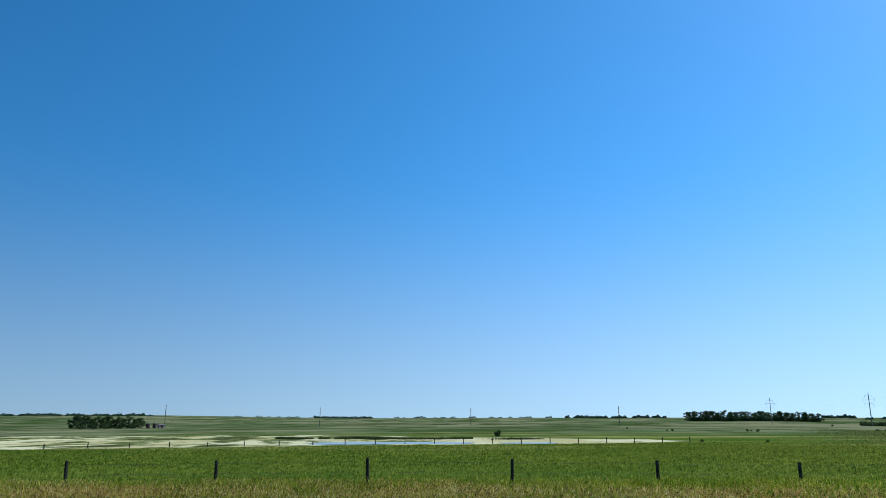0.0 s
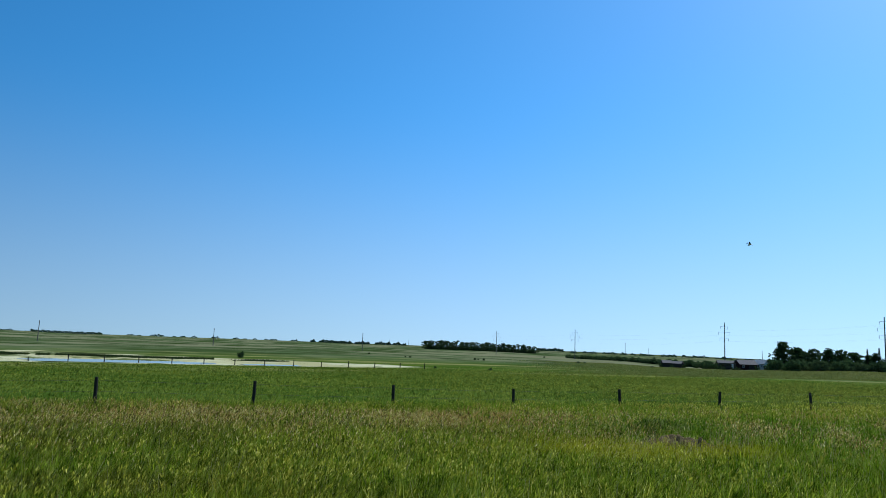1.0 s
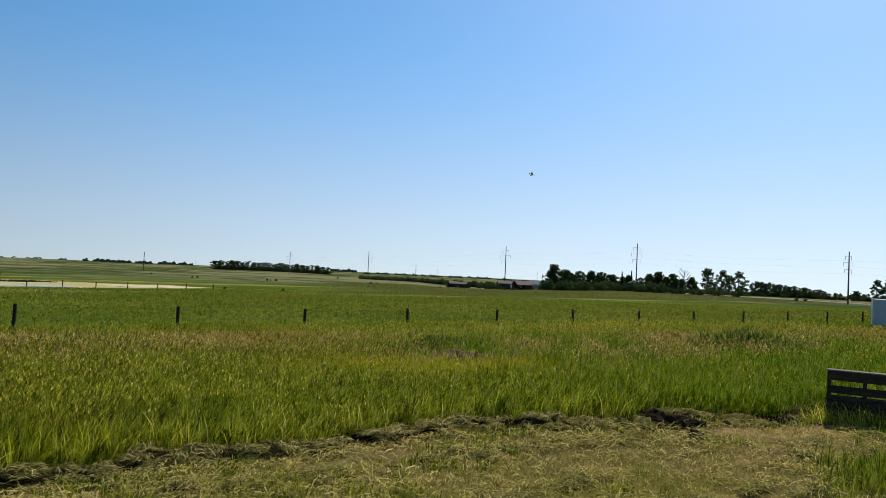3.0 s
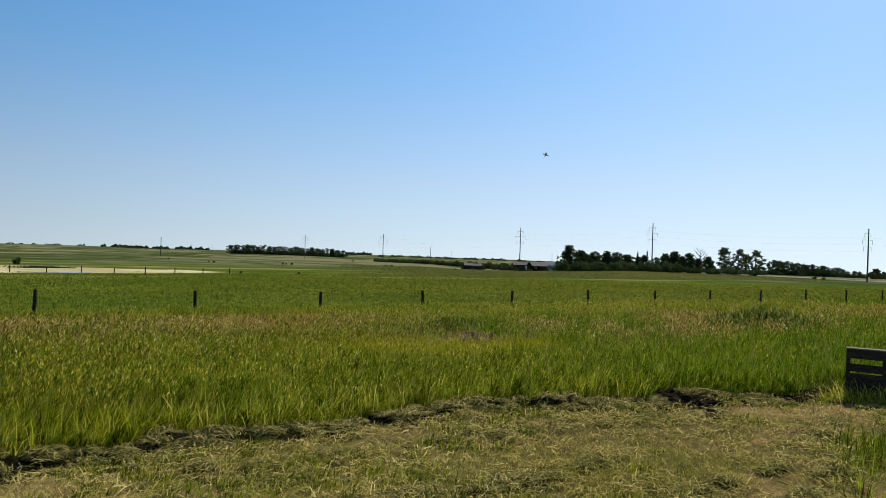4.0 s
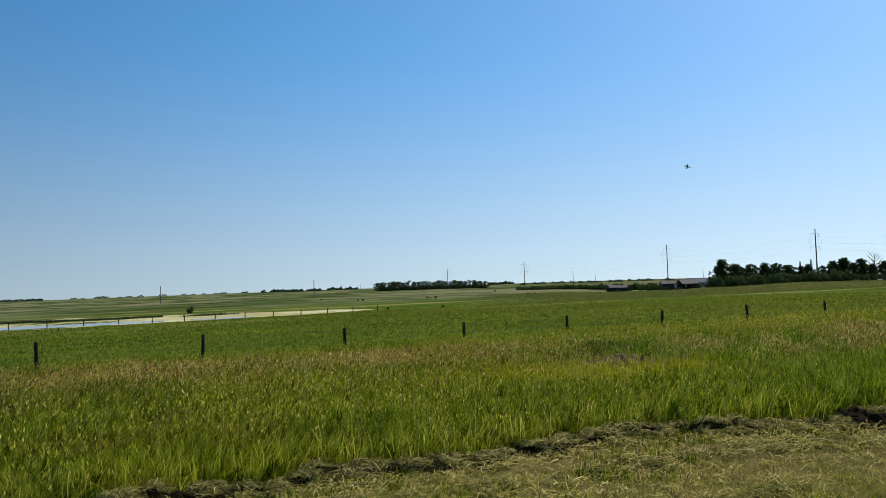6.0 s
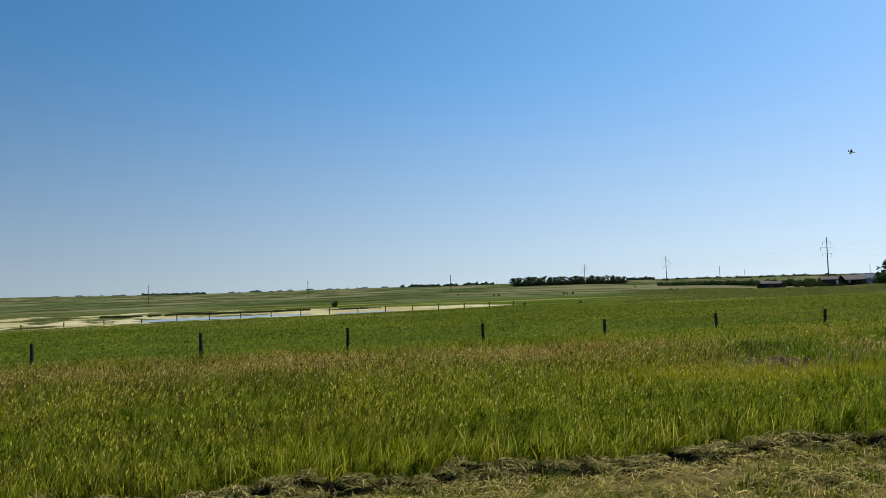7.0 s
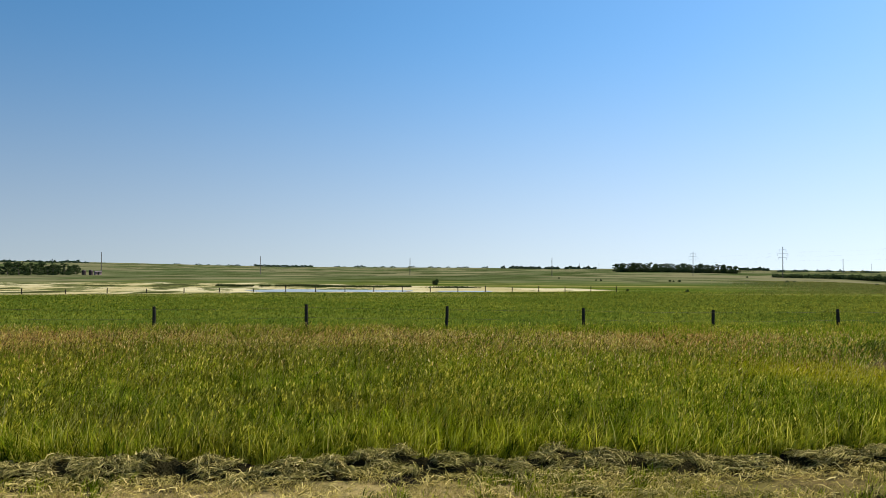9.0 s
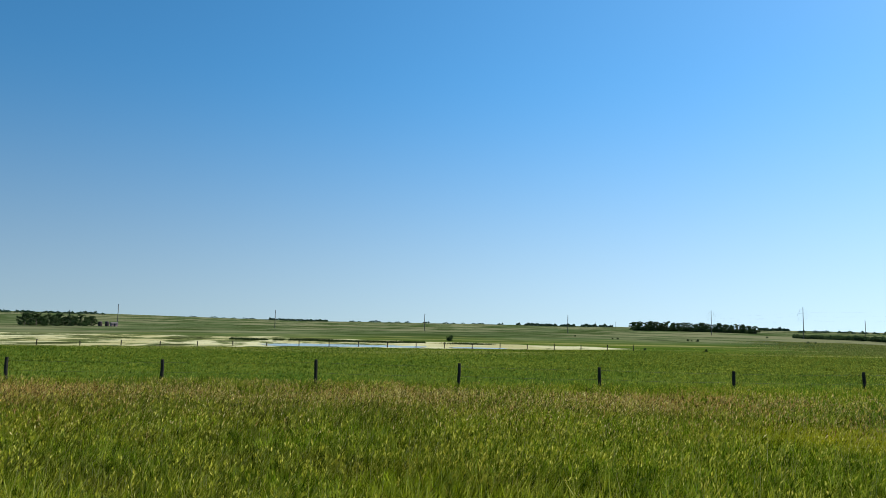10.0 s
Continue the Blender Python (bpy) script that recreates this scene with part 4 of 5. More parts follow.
# ---- power lines ----
def transmission_pole(h):
    """A tall single wooden pole with three tiers of arms and hanging insulators."""
    pole = tagged(new("transmission_pole"), "tall wooden transmission pole with three tiers of arms", "power pole", "transmission poles")
    part("shaft", tubes_bm([([(0, 0, -1.5), (0, 0, h * 0.4), (0, 0, h)], [0.24, 0.20, 0.14])], 10), POLE_WOOD, pole)
    for k, half in ((0.91, 1.9), (0.79, 3.0), (0.66, 2.3)):
        z = h * k
        arm = bmesh.new()
        box(arm, 0, 0.2, z, half * 2, 0.08, 0.09, 0.01)
        ob = part("crossarm", arm, PANEL_GREY, pole, "pale galvanised crossarm")
        for s in (-1, 1):
            pts = [(s * (half - 0.1), 0.2, z - 0.08 - 0.26 * i) for i in range(5)]
            part("insulator", tubes_bm([(pts, [0.03, 0.065, 0.045, 0.065, 0.03])], 8), INSULATOR, ob)
    return pole


LINE_X = 210.0
line_rows = []
for q, el in ((24.2, 0.87), (30.36, 1.20), (41.36, 2.08), (51.57, 2.71), (66.05, 2.52), (84.5, 2.6)):
    d = LINE_X / math.sin(radians(q))
    line_rows.append((at(q, d), reach(q, d, el)))
for q, h in line_rows:
    transmission_pole(h).matrix_basis = Matrix.Translation(q)


def build_conductors():
    line = tagged(new("power_line"), "six thin conductors strung between the transmission poles", "power line")
    for k, half in ((0.91, 1.9), (0.79, 3.0), (0.66, 2.3)):
        for s in (-1, 1):
            pts = []
            for (a, ha), (b, hb) in zip(line_rows, line_rows[1:]):
                p, q = a + Vector((s * (half - 0.1), 0.2, ha * k - 1.15)), b + Vector((s * (half - 0.1), 0.2, hb * k - 1.15))
                sag = (q - p).length * 0.012
                pts += [p.lerp(q, t / 10) - Vector((0, 0, sag * 4 * t / 10 * (1 - t / 10))) for t in range(10)]
            pts.append(q)
            part("conductor", tubes_bm([(pts, [0.0032] * len(pts))], 4), WIRE, line)


build_conductors()


def utility_pole(h):
    pole = tagged(new("utility_pole"), "slim wooden utility pole on the open prairie", "power pole", "utility poles")
    part("shaft", tubes_bm([([(0, 0, -1), (0, 0, h)], [0.22, 0.15])], 9), POLE_WOOD, pole)
    bm = bmesh.new()
    box(bm, 0, 0.1, h - 0.45, 0.1, 1.3, 0.1, 0.01)
    arm = part("crossarm", bm, POLE_WOOD, pole)
    for s in (-0.6, 0.0, 0.6):
        part("insulator", tubes_bm([([(0, 0.1 + s, h - 0.4), (0, 0.1 + s, h - 0.3), (0, 0.1 + s, h - 0.2)], [0.03, 0.07, 0.03])], 7), INSULATOR, arm)
    return pole


for q, el in ((-31.4, 0.62), (-20.77, 0.52), (-9.53, 0.33), (2.2, 0.24), (13.55, 0.33)):
    d = 395.0 / math.cos(radians(q))
    utility_pole(reach(q, d, el)).matrix_basis = Matrix.Translation(at(q, d))
for q, d, el in ((34.18, 620, 0.31), (35.9, 900, 0.0), (43.9, 700, 0.1), (15.7, 1500, -0.1), (17.2, 1600, -0.1)):
    utility_pole(reach(q, d, el)).matrix_basis = Matrix.Translation(at(q, d))


# ---- trees ----
def leaf_cloud(blobs, n, size, r):
    """Small leaf sprays, scattered in lumps: corners and faces."""
    big = np.array([b[3] for b in blobs])
    pick = r.choice(len(blobs), n, p=big ** 2 / (big ** 2).sum())
    c = np.array([b[:3] for b in blobs])[pick]
    d = r.normal(0, 1, (n, 3))
    d /= np.linalg.norm(d, axis=1)[:, None]
    c = c + d * (big[pick] * r.random(n) ** 0.45)[:, None] * np.array([1, 1, 0.8])
    a, b = r.normal(0, 1, (n, 3)), r.normal(0, 1, (n, 3))
    a /= np.linalg.norm(a, axis=1)[:, None]
    b -= a * (a * b).sum(1)[:, None]
    b /= np.linalg.norm(b, axis=1)[:, None]
    s = (size * r.uniform(0.5, 1.2, n))[:, None]
    v = np.stack([c - a * s, c - b * s * 0.6, c + a * s, c + b * s * 0.6], 1).reshape(-1, 3)
    return v, np.arange(4 * n).reshape(-1, 4)


def broadleaf(seed, spread, low, n, open_crown, material, label):
    """A broadleaf tree one unit tall: tapered trunk, limbs, and a lumpy crown with gaps."""
    r = np.random.default_rng(seed)
    tree = tagged(new("tree"), label, "tree", "trees of the farm and the prairie")
    lean = r.normal(0, 0.03, 2)
    trunk = [(lean[0] * t, lean[1] * t, t * 0.9 - 0.05 * (t == 0)) for t in (0, 0.3, 0.6, 1.0)]
    lines, blobs = [(trunk, (0.024, 0.018, 0.012, 0.003))], []
    for i in range(34):
        t = (i + r.random()) / 34
        wide = spread * math.sin(math.pi * (0.12 + 0.8 * t) ** 0.8) ** 0.8
        a, L = i * 2.4 + r.normal(0, 0.4), wide * r.random() ** 0.5
        e = Vector((lean[0] * t + math.cos(a) * L, lean[1] * t + math.sin(a) * L, low + (0.93 - low) * t))
        o = Vector((lean[0] * t, lean[1] * t, max(e.z - L * 0.9, 0.08)))
        if i % 3 == 0:
            lines.append(([o, o.lerp(e, 0.5) - Vector((0, 0, 0.015)), e], (0.009, 0.006, 0.002)))
        blobs.append((*e, r.uniform(0.07, 0.145) * open_crown))
    part("trunk", tubes_bm(lines, 6), BARK, tree)
    v, f = leaf_cloud(blobs, n, 0.042, r)
    v[:, 2] = np.minimum(np.maximum(v[:, 2], 0.03), 1.04)
    linked("crown", np_mesh("crown", v, f), material, tree)
    return tree


def shrub(seed, n, material, label):
    """A broad shrub one unit tall, leafy to the ground."""
    r = np.random.default_rng(seed)
    tree = tagged(new("shrub"), label, "shrub", "shrubs")
    lines, blobs = [], []
    for i in range(9):
        a, L = i * 2.4 + r.normal(0, 0.3), r.uniform(0.15, 0.85)
        e = Vector((math.cos(a) * L, math.sin(a) * L, r.uniform(0.3, 0.82) * (1.1 - 0.4 * L)))
        lines.append(([(0, 0, -0.05), e * 0.5, e], (0.035, 0.02, 0.006)))
        blobs.append((*e, r.uniform(0.2, 0.36)))
        blobs.append((e.x * 0.8, e.y * 0.8, e.z * 0.4, r.uniform(0.2, 0.3)))
    part("stems", tubes_bm(lines, 5), BARK, tree)
    v, f = leaf_cloud(blobs, n, 0.10, r)
    v[:, 2] = np.maximum(v[:, 2], 0.0)
    linked("crown", np_mesh("crown", v, f), material, tree)
    return tree


def spruce(seed):
    r = np.random.default_rng(seed)
    tree = tagged(new("tree"), "dark narrow spruce tree among the farm trees", "tree", "trees of the farm and the prairie")
    part("trunk", tubes_bm([([(0, 0, -0.03), (0, 0, 0.98)], (0.022, 0.003))], 6), BARK, tree)
    n = 900
    t = r.random(n) ** 0.75
    a, rad = r.uniform(0, 6.283, n), (1 - t) * 0.23 * (0.75 + 0.25 * np.sin(t * 60)) * r.random(n) ** 0.4
    c = np.stack([np.cos(a) * rad, np.sin(a) * rad, 0.05 + 0.95 * t - rad * 0.3], -1)
    out = np.stack([np.cos(a), np.sin(a), -0.35 + 0 * a], -1) * 0.035
    side = np.stack([-np.sin(a), np.cos(a), 0 * a], -1) * 0.02
    v = np.stack([c - out, c - side, c + out, c + side], 1).reshape(-1, 3)
    linked("crown", np_mesh("crown", v, np.arange(4 * n).reshape(-1, 4)), NEEDLE, tree)
    return tree


def dead_tree(seed):
    r = np.random.default_rng(seed)
    tree = tagged(new("tree"), "bare dead grey tree among the farm trees", "tree", "trees of the farm and the prairie")
    lines = [([(0, 0, -0.03), (0.02, 0, 0.5), (0.0, 0.02, 1.0)], (0.03, 0.02, 0.004))]
    for i in range(14):
        t, a, L = 0.25 + 0.7 * i / 14, i * 2.4, r.uniform(0.15, 0.34)
        o = Vector((0.02, 0, t))
        e = o + Vector((math.cos(a) * L, math.sin(a) * L, L * 0.9))
        lines.append(([o, o.lerp(e, 0.5) + Vector((0, 0, -0.02)), e], (0.011, 0.008, 0.003)))
        for s in (-1, 1):
            lines.append(([o.lerp(e, 0.5), o.lerp(e, 0.9) + Vector((-math.sin(a) * s * 0.08, math.cos(a) * s * 0.08, 0.05))], (0.006, 0.002)))
    part("trunk", tubes_bm(lines, 5), BARK, tree)
    return tree


MAKERS = {
    "poplar_1": lambda: broadleaf(11, 0.34, 0.12, 2200, 1.0, LEAF, "dense dark green poplar by the farm"),
    "poplar_2": lambda: broadleaf(12, 0.22, 0.12, 1900, 1.0, LEAF, "tall dark green poplar by the farm"),
    "open_1": lambda: broadleaf(21, 0.20, 0.2, 620, 0.68, LEAF, "tall open-crowned poplar with gaps in its leaves"),
    "open_2": lambda: broadleaf(22, 0.28, 0.18, 680, 0.62, LEAF, "spreading open-crowned poplar with gaps in its leaves"),
    "round_1": lambda: broadleaf(31, 0.46, 0.06, 2000, 0.95, LEAF, "rounded dark green tree of a prairie grove"),
    "round_2": lambda: broadleaf(32, 0.50, 0.05, 2000, 0.9, LEAF, "broad dark green tree of a prairie grove"),
    "round_3": lambda: broadleaf(33, 0.44, 0.10, 1500, 0.8, LEAF, "loose dark green tree of a prairie grove"),
    "willow_1": lambda: shrub(41, 900, LEAF_PALE, "broad pale green willow shrub in front of the farm trees"),
    "willow_2": lambda: shrub(42, 900, LEAF_PALE, "low grey-green willow shrub"),
    "bush_1": lambda: shrub(43, 700, LEAF, "dark green bush on the prairie"),
    "bush_2": lambda: shrub(44, 700, LEAF, "small dark bush in the grass"),
    "spruce": lambda: spruce(51),
    "dead": lambda: dead_tree(61),
}
grown = {}
tree_rng = random.Random(8)


def plant(kind, az, r, height, width=1.0):
    """A tree or shrub of that kind on the ground, height metres tall, its width stretched."""
    m = Matrix.Translation(at(az, r)) @ Matrix.Rotation(tree_rng.uniform(0, 6.28), 4, "Z")
    s = (height * width, height * width, height)
    if kind not in grown:
        grown[kind] = (MAKERS[kind](), s)
        grown[kind][0].matrix_basis = m @ Matrix.Diagonal((*s, 1))
    else:
        ob, o = grown[kind]
        copy_thing(ob, m @ Matrix.Diagonal((s[0] / o[0], s[1] / o[1], s[2] / o[2], 1)))


# the farm's shelter trees
for kind, q, d, el in (("poplar_1", 45.3, 282, 0.84), ("poplar_2", 46.2, 288, 0.45), ("round_3", 47.2, 295, 0.40), ("poplar_2", 48.1, 290, 0.42), ("round_3", 48.9, 292, 0.40),
                       ("round_1", 49.7, 298, 0.22), ("spruce", 50.5, 300, 0.46), ("spruce", 51.2, 300, 0.55), ("poplar_1", 52.5, 300, 0.42), ("poplar_2", 53.2, 303, 0.58),
                       ("poplar_1", 54.2, 300, 0.5), ("dead", 55.1, 302, 0.68), ("poplar_2", 55.7, 302, 0.25), ("open_1", 56.75, 300, 1.06), ("open_2", 57.7, 303, 1.0), ("open_1", 58.35, 306, 0.6),
                       ("open_2", 58.9, 300, 0.93), ("round_2", 57.2, 306, 0.0), ("round_2", 59.2, 306, -0.2)):
    plant(kind, q, d, reach(q, d, el), 1.0 if kind.startswith(("spruce", "dead")) else 1.3)
for i in range(20):
    q = 46.0 + i * 0.5 + 0.15 * math.sin(i * 3.1)
    plant(("round_3", "round_1", "poplar_2", "round_2")[i % 4], q, 306 + 5 * math.sin(i), reach(q, 306, 0.08 + 0.16 * math.sin(i * 2.1)), 1.1)
for i in range(34):
    q = 44.8 + i * 0.44
    plant(("willow_1", "willow_2", "bush_1")[i % 3], q, 262 + 9 * math.sin(i * 1.9), tree_rng.uniform(2.5, 3.9) if q < 54 else tree_rng.uniform(1.8, 2.6), 0.95)
for i in range(15):
    plant("bush_1", 60.0 + i * 0.31, 322, 2.8 + 0.6 * math.sin(i * 1.3) - 0.05 * i, 1.0)
for i in range(15):
    q = 60.1 + i * 0.32
    plant(("round_2", "round_1", "round_3")[i % 3], q, 330 + 8 * math.sin(i * 2.2), reach(q, 330, 0.16 - 0.032 * i + 0.06 * math.sin(i * 2.6)), 1.25)
for q, d, h in ((60.6, 300, 1.5), (61.9, 302, 1.6), (62.8, 240, 0.9), (63.4, 238, 0.8)):
    plant("bush_2", q, d, h, 0.9)
for q, d, el in ((67.7, 262, 0.72), (68.6, 258, 0.95), (69.6, 262, 0.7), (66.55, 300, -0.2)):
    plant("open_2" if q > 67 else "round_1", q, d, reach(q, d, el), 1.15)
for i in range(8):
    plant("bush_1", 64.7 + i * 0.42, 318, 2.5 + 0.5 * math.sin(i * 1.7), 0.9)
# the grove with the old tanks
for i in range(13):
    q = -26.6 + i * 0.345
    plant(("round_1", "round_2", "round_3")[i % 3], q, 425 + 10 * math.sin(i * 2.3), reach(q, 425, (-0.20, -0.28, -0.12, -0.38)[i % 4] - 0.015 * i), 1.35)
plant("spruce", -23.9, 432, reach(-23.9, 432, 0.02), 0.8)
for i in range(5):
    plant("bush_1", -26.3 + i * 0.85, 408, 2.2, 0.9)
# the long bluff of trees
for i in range(22):
    q = 18.6 + i * 0.41
    plant(("round_1", "round_3", "round_2", "poplar_2")[i % 4], q, 840 + 14 * math.sin(i * 2.9), reach(q, 840, 0.03 - 0.05 * (i % 3) - (0.12 if i in (0, 21) else 0) - 0.006 * i), 1.5)
for i in range(26):
    plant("bush_1", 18.7 + i * 0.335, 832, 5.6 + 1.2 * math.sin(i * 2.3), 0.9)
# lone bushes in the open
plant("bush_1", 4.3, 150, 1.45, 0.55)
plant("bush_2", 4.32, 150.4, 1.25, 0.5)
for q, d, h in ((17.35, 205, 0.9), (17.0, 207, 0.7), (19.4, 128, 0.7), (22.5, 205, 1.0), (22.8, 206, 0.7), (23.2, 203, 1.1), (23.76, 128, 0.8), (30.6, 225, 1.1), (31.1, 226, 0.9), (28.0, 420, 1.6), (14.1, 260, 1.0), (36.2, 210, 1.0)):
    plant("bush_2", q, d, h * 0.62, 0.75)


def shelterbelt():
    """A long dense hedge, one mass of leaves with an uneven top."""
    r = np.random.default_rng(77)
    n = 26000
    t = r.random(n)
    az = np.radians(29.7 + 10.8 * t + r.normal(0, 0.02, n))
    d = 470 - 165 * t + r.normal(0, 3.0, n)
    x, y = d * np.sin(az), d * np.cos(az)
    top = (1.7 + 1.0 * t) * (0.75 + 0.25 * np.sin(t * 90) * np.sin(t * 37 + 1)) + 0.3 * np.sin(t * 300)
    z = ground_z(x, y) + top * r.random(n) ** 0.6
    c = np.stack([x, y, z], -1)
    a, b = r.normal(0, 0.34, (n, 3)), r.normal(0, 0.24, (n, 3))
    v = np.stack([c - a, c - b, c + a, c + b], 1).reshape(-1, 3)
    tagged(linked("shelterbelt", np_mesh("shelterbelt", v, np.arange(4 * n).reshape(-1, 4)), LEAF), "long dense dark green shelterbelt hedge", "hedge", kind="stuff")


shelterbelt()


def far_woods(az0, az1, r0, h0, cover, n, seed):
    """Distant woods on the skyline."""
    r = np.random.default_rng(seed)
    az = r.uniform(az0, az1, n)
    az = az[patchy(az * 4.0, az * 0.0 + seed, 0.9, seed) > 1 - cover]
    n = len(az)
    d = r0 + r.normal(0, 12, n)
    a = np.radians(az)
    x, y = d * np.sin(a), d * np.cos(a)
    lump = h0 * (0.5 + 0.5 * np.abs(np.sin(az * 9.0 + seed) * np.sin(az * 4.3))) * np.clip((patchy(az * 4.0, az * 0.0 + seed, 0.9, seed) - 1 + cover) / 0.12, 0.15, 1)
    c = np.stack([x, y, ground_z(x, y) + lump * r.random(n) ** 0.7], -1)
    k = h0 * 0.11
    p, q = r.normal(0, k, (n, 3)), r.normal(0, k, (n, 3))
    v = np.stack([c - p, c - q, c + p, c + q], 1).reshape(-1, 3)
    tagged(linked("distant_woods", np_mesh("distant_woods", v, np.arange(4 * n).reshape(-1, 4)), LEAF_HAZE), "distant dark woods along the prairie skyline", "woods", kind="stuff")


for row in ((-34.0, -21.6, 1500, 5.5, 0.7, 6000, 1), (-16.5, -9.0, 2400, 5.0, 0.5, 2500, 2), (-10.0, -5.5, 1900, 6.0, 0.95, 3000, 3), (-4.0, 9.0, 2300, 6.5, 0.5, 4000, 4),
            (9.5, 17.0, 1700, 7.0, 0.7, 5000, 5), (27.4, 29.6, 1700, 8.0, 0.7, 1500, 6), (30.0, 47.0, 1300, 4.2, 0.62, 7000, 7), (62.0, 72.0, 900, 6.0, 0.7, 4000, 8)):
    far_woods(*row)


# ---- the farm ----
def gabled_building(name, w, d, wall_h, roof_h, wall_mat, roof_mat, label, category, door=(0.0, 1.0, 2.0), windows=()):
    """A gabled building: walls with gables, an overhanging roof of two slabs, a door and windows in the front (-y) side. The ridge runs along x."""
    house = tagged(new(name), label, category)
    bm = bmesh.new()
    outline = [(-d / 2, 0), (d / 2, 0), (d / 2, wall_h), (0, wall_h + roof_h), (-d / 2, wall_h)]
    ends = [[bm.verts.new((s * w / 2, y, z - (0.4 if z == 0 else 0))) for y, z in outline] for s in (-1, 1)]
    bm.faces.new(ends[0][::-1])
    bm.faces.new(ends[1])
    for i in range(5):
        j = (i + 1) % 5
        bm.faces.new((ends[0][i], ends[0][j], ends[1][j], ends[1][i]))
    bmesh.ops.recalc_face_normals(bm, faces=bm.faces)
    part("walls", bm, wall_mat, house)
    slope = math.atan2(roof_h, d / 2)
    run = math.hypot(roof_h, d / 2) + 0.35
    for s in (-1, 1):
        bm = bmesh.new()
        cy, cz = s * (d / 4 + 0.12), wall_h + roof_h / 2 - 0.10 * roof_h + 0.10
        box(bm, 0, cy, cz, w + 0.6, run, 0.12, 0.02, Matrix.Rotation(-s * slope, 4, "X"))
        part("roof", bm, roof_mat, house)
    dx, dw, dh = door
    if dw:
        bm = bmesh.new()
        box(bm, dx, -d / 2 - 0.03, dh / 2, dw, 0.06, dh, 0.01)
        part("door", bm, WALL_GREY, house)
    for wx, wz, ww, wh in windows:
        bm = bmesh.new()
        for q in ((wx - ww / 2, wz, 0.08, wh), (wx + ww / 2, wz, 0.08, wh), (wx, wz - wh / 2, ww + 0.08, 0.08), (wx, wz + wh / 2, ww + 0.08, 0.08)):
            box(bm, q[0], -d / 2 - 0.03, q[1], q[2], 0.07, q[3])
        win = part("window", bm, WALL_WHITE, house)
        bm = bmesh.new()
        box(bm, wx, -d / 2 - 0.012, wz, ww - 0.08, 0.02, wh - 0.08)
        part("pane", bm, GLASS_DARK, win)
    return house


def set_down(ob, az, r, turn):
    """On the ground at az, r, its front turned by so many degrees from facing the eye."""
    ob.matrix_basis = Matrix.Translation(at(az, r)) @ Matrix.Rotation(radians(turn - az), 4, "Z")
    return ob


set_down(gabled_building("barn", 6.6, 5.0, 2.1, 1.5, WALL_RED, ROOF_PALE, "old dark red barn with a bleached shingle roof", "barn", (1.0, 2.0, 1.9), ((-2.0, 1.3, 0.7, 0.7),)), 42.75, 292, 28)
set_down(gabled_building("farmhouse", 4.6, 4.0, 2.2, 1.3, WALL_WHITE, ROOF_GREY, "small white farmhouse with a grey metal roof", "house", (-1.2, 0.8, 1.8), ((0.2, 1.3, 0.7, 0.8), (1.5, 1.3, 0.7, 0.8))), 43.75, 300, -25)
set_down(gabled_building("shed", 3.3, 3.2, 1.6, 0.8, WALL_GREY, ROOF_PALE, "low dark board shed with a faded roof", "shed", (0.6, 1.1, 1.7)), 37.25, 285, 12)
set_down(gabled_building("shed", 3.1, 3.0, 1.5, 0.7, WALL_GREY, ROOF_PALE, "low dark board shed with a bleached roof", "shed", (-0.4, 1.1, 1.6)), 38.05, 283, -18)
set_down(gabled_building("shed", 6.0, 4.0, 2.1, 1.1, WALL_GREY, ROOF_PALE, "grey board lean shed beside the barn", "shed", (0.8, 1.4, 1.8)), 41.4, 296, 15)
set_down(gabled_building("machine_shed", 9.0, 6.0, 2.0, 1.0, WALL_WHITE, WALL_WHITE, "long white far-off machine shed", "shed", (0.0, 3.0, 2.6)), 65.15, 600, 35)


def camper():
    """A parked travel trailer: rounded body, windows, door, wheels and hitch."""
    ob = tagged(new("camper_trailer"), "dark grey camper trailer parked by the barn", "trailer")
    bm = bmesh.new()
    box(bm, 0, 0, 1.45, 5.6, 2.2, 1.9, 0.28)
    body = part("body", bm, WALL_GREY, ob)
    for x in (-1.6, 0.2):
        bm = bmesh.new()
        box(bm, x, -1.1, 1.65, 0.9, 0.04, 0.55, 0.01)
        part("window", bm, GLASS_DARK, body)
    bm = bmesh.new()
    box(bm, 1.7, -1.105, 1.35, 0.65, 0.04, 1.6, 0.02)
    part("door", bm, PANEL_GREY, body)
    for x in (-0.45, 0.45):
        for y in (-0.95, 0.95):
            part("wheel", tubes_bm([([(x, y - 0.1, 0.34), (x, y - 0.08, 0.34), (x, y + 0.08, 0.34), (x, y + 0.1, 0.34)], (0.28, 0.34, 0.34, 0.28))], 16), RUBBER, ob)
    part("hitch", tubes_bm([([(-2.7, 0, 0.5), (-3.6, 0, 0.45), (-3.7, 0, 0.0)], (0.06, 0.06, 0.05))], 6), FRAME_DARK, ob)
    return ob


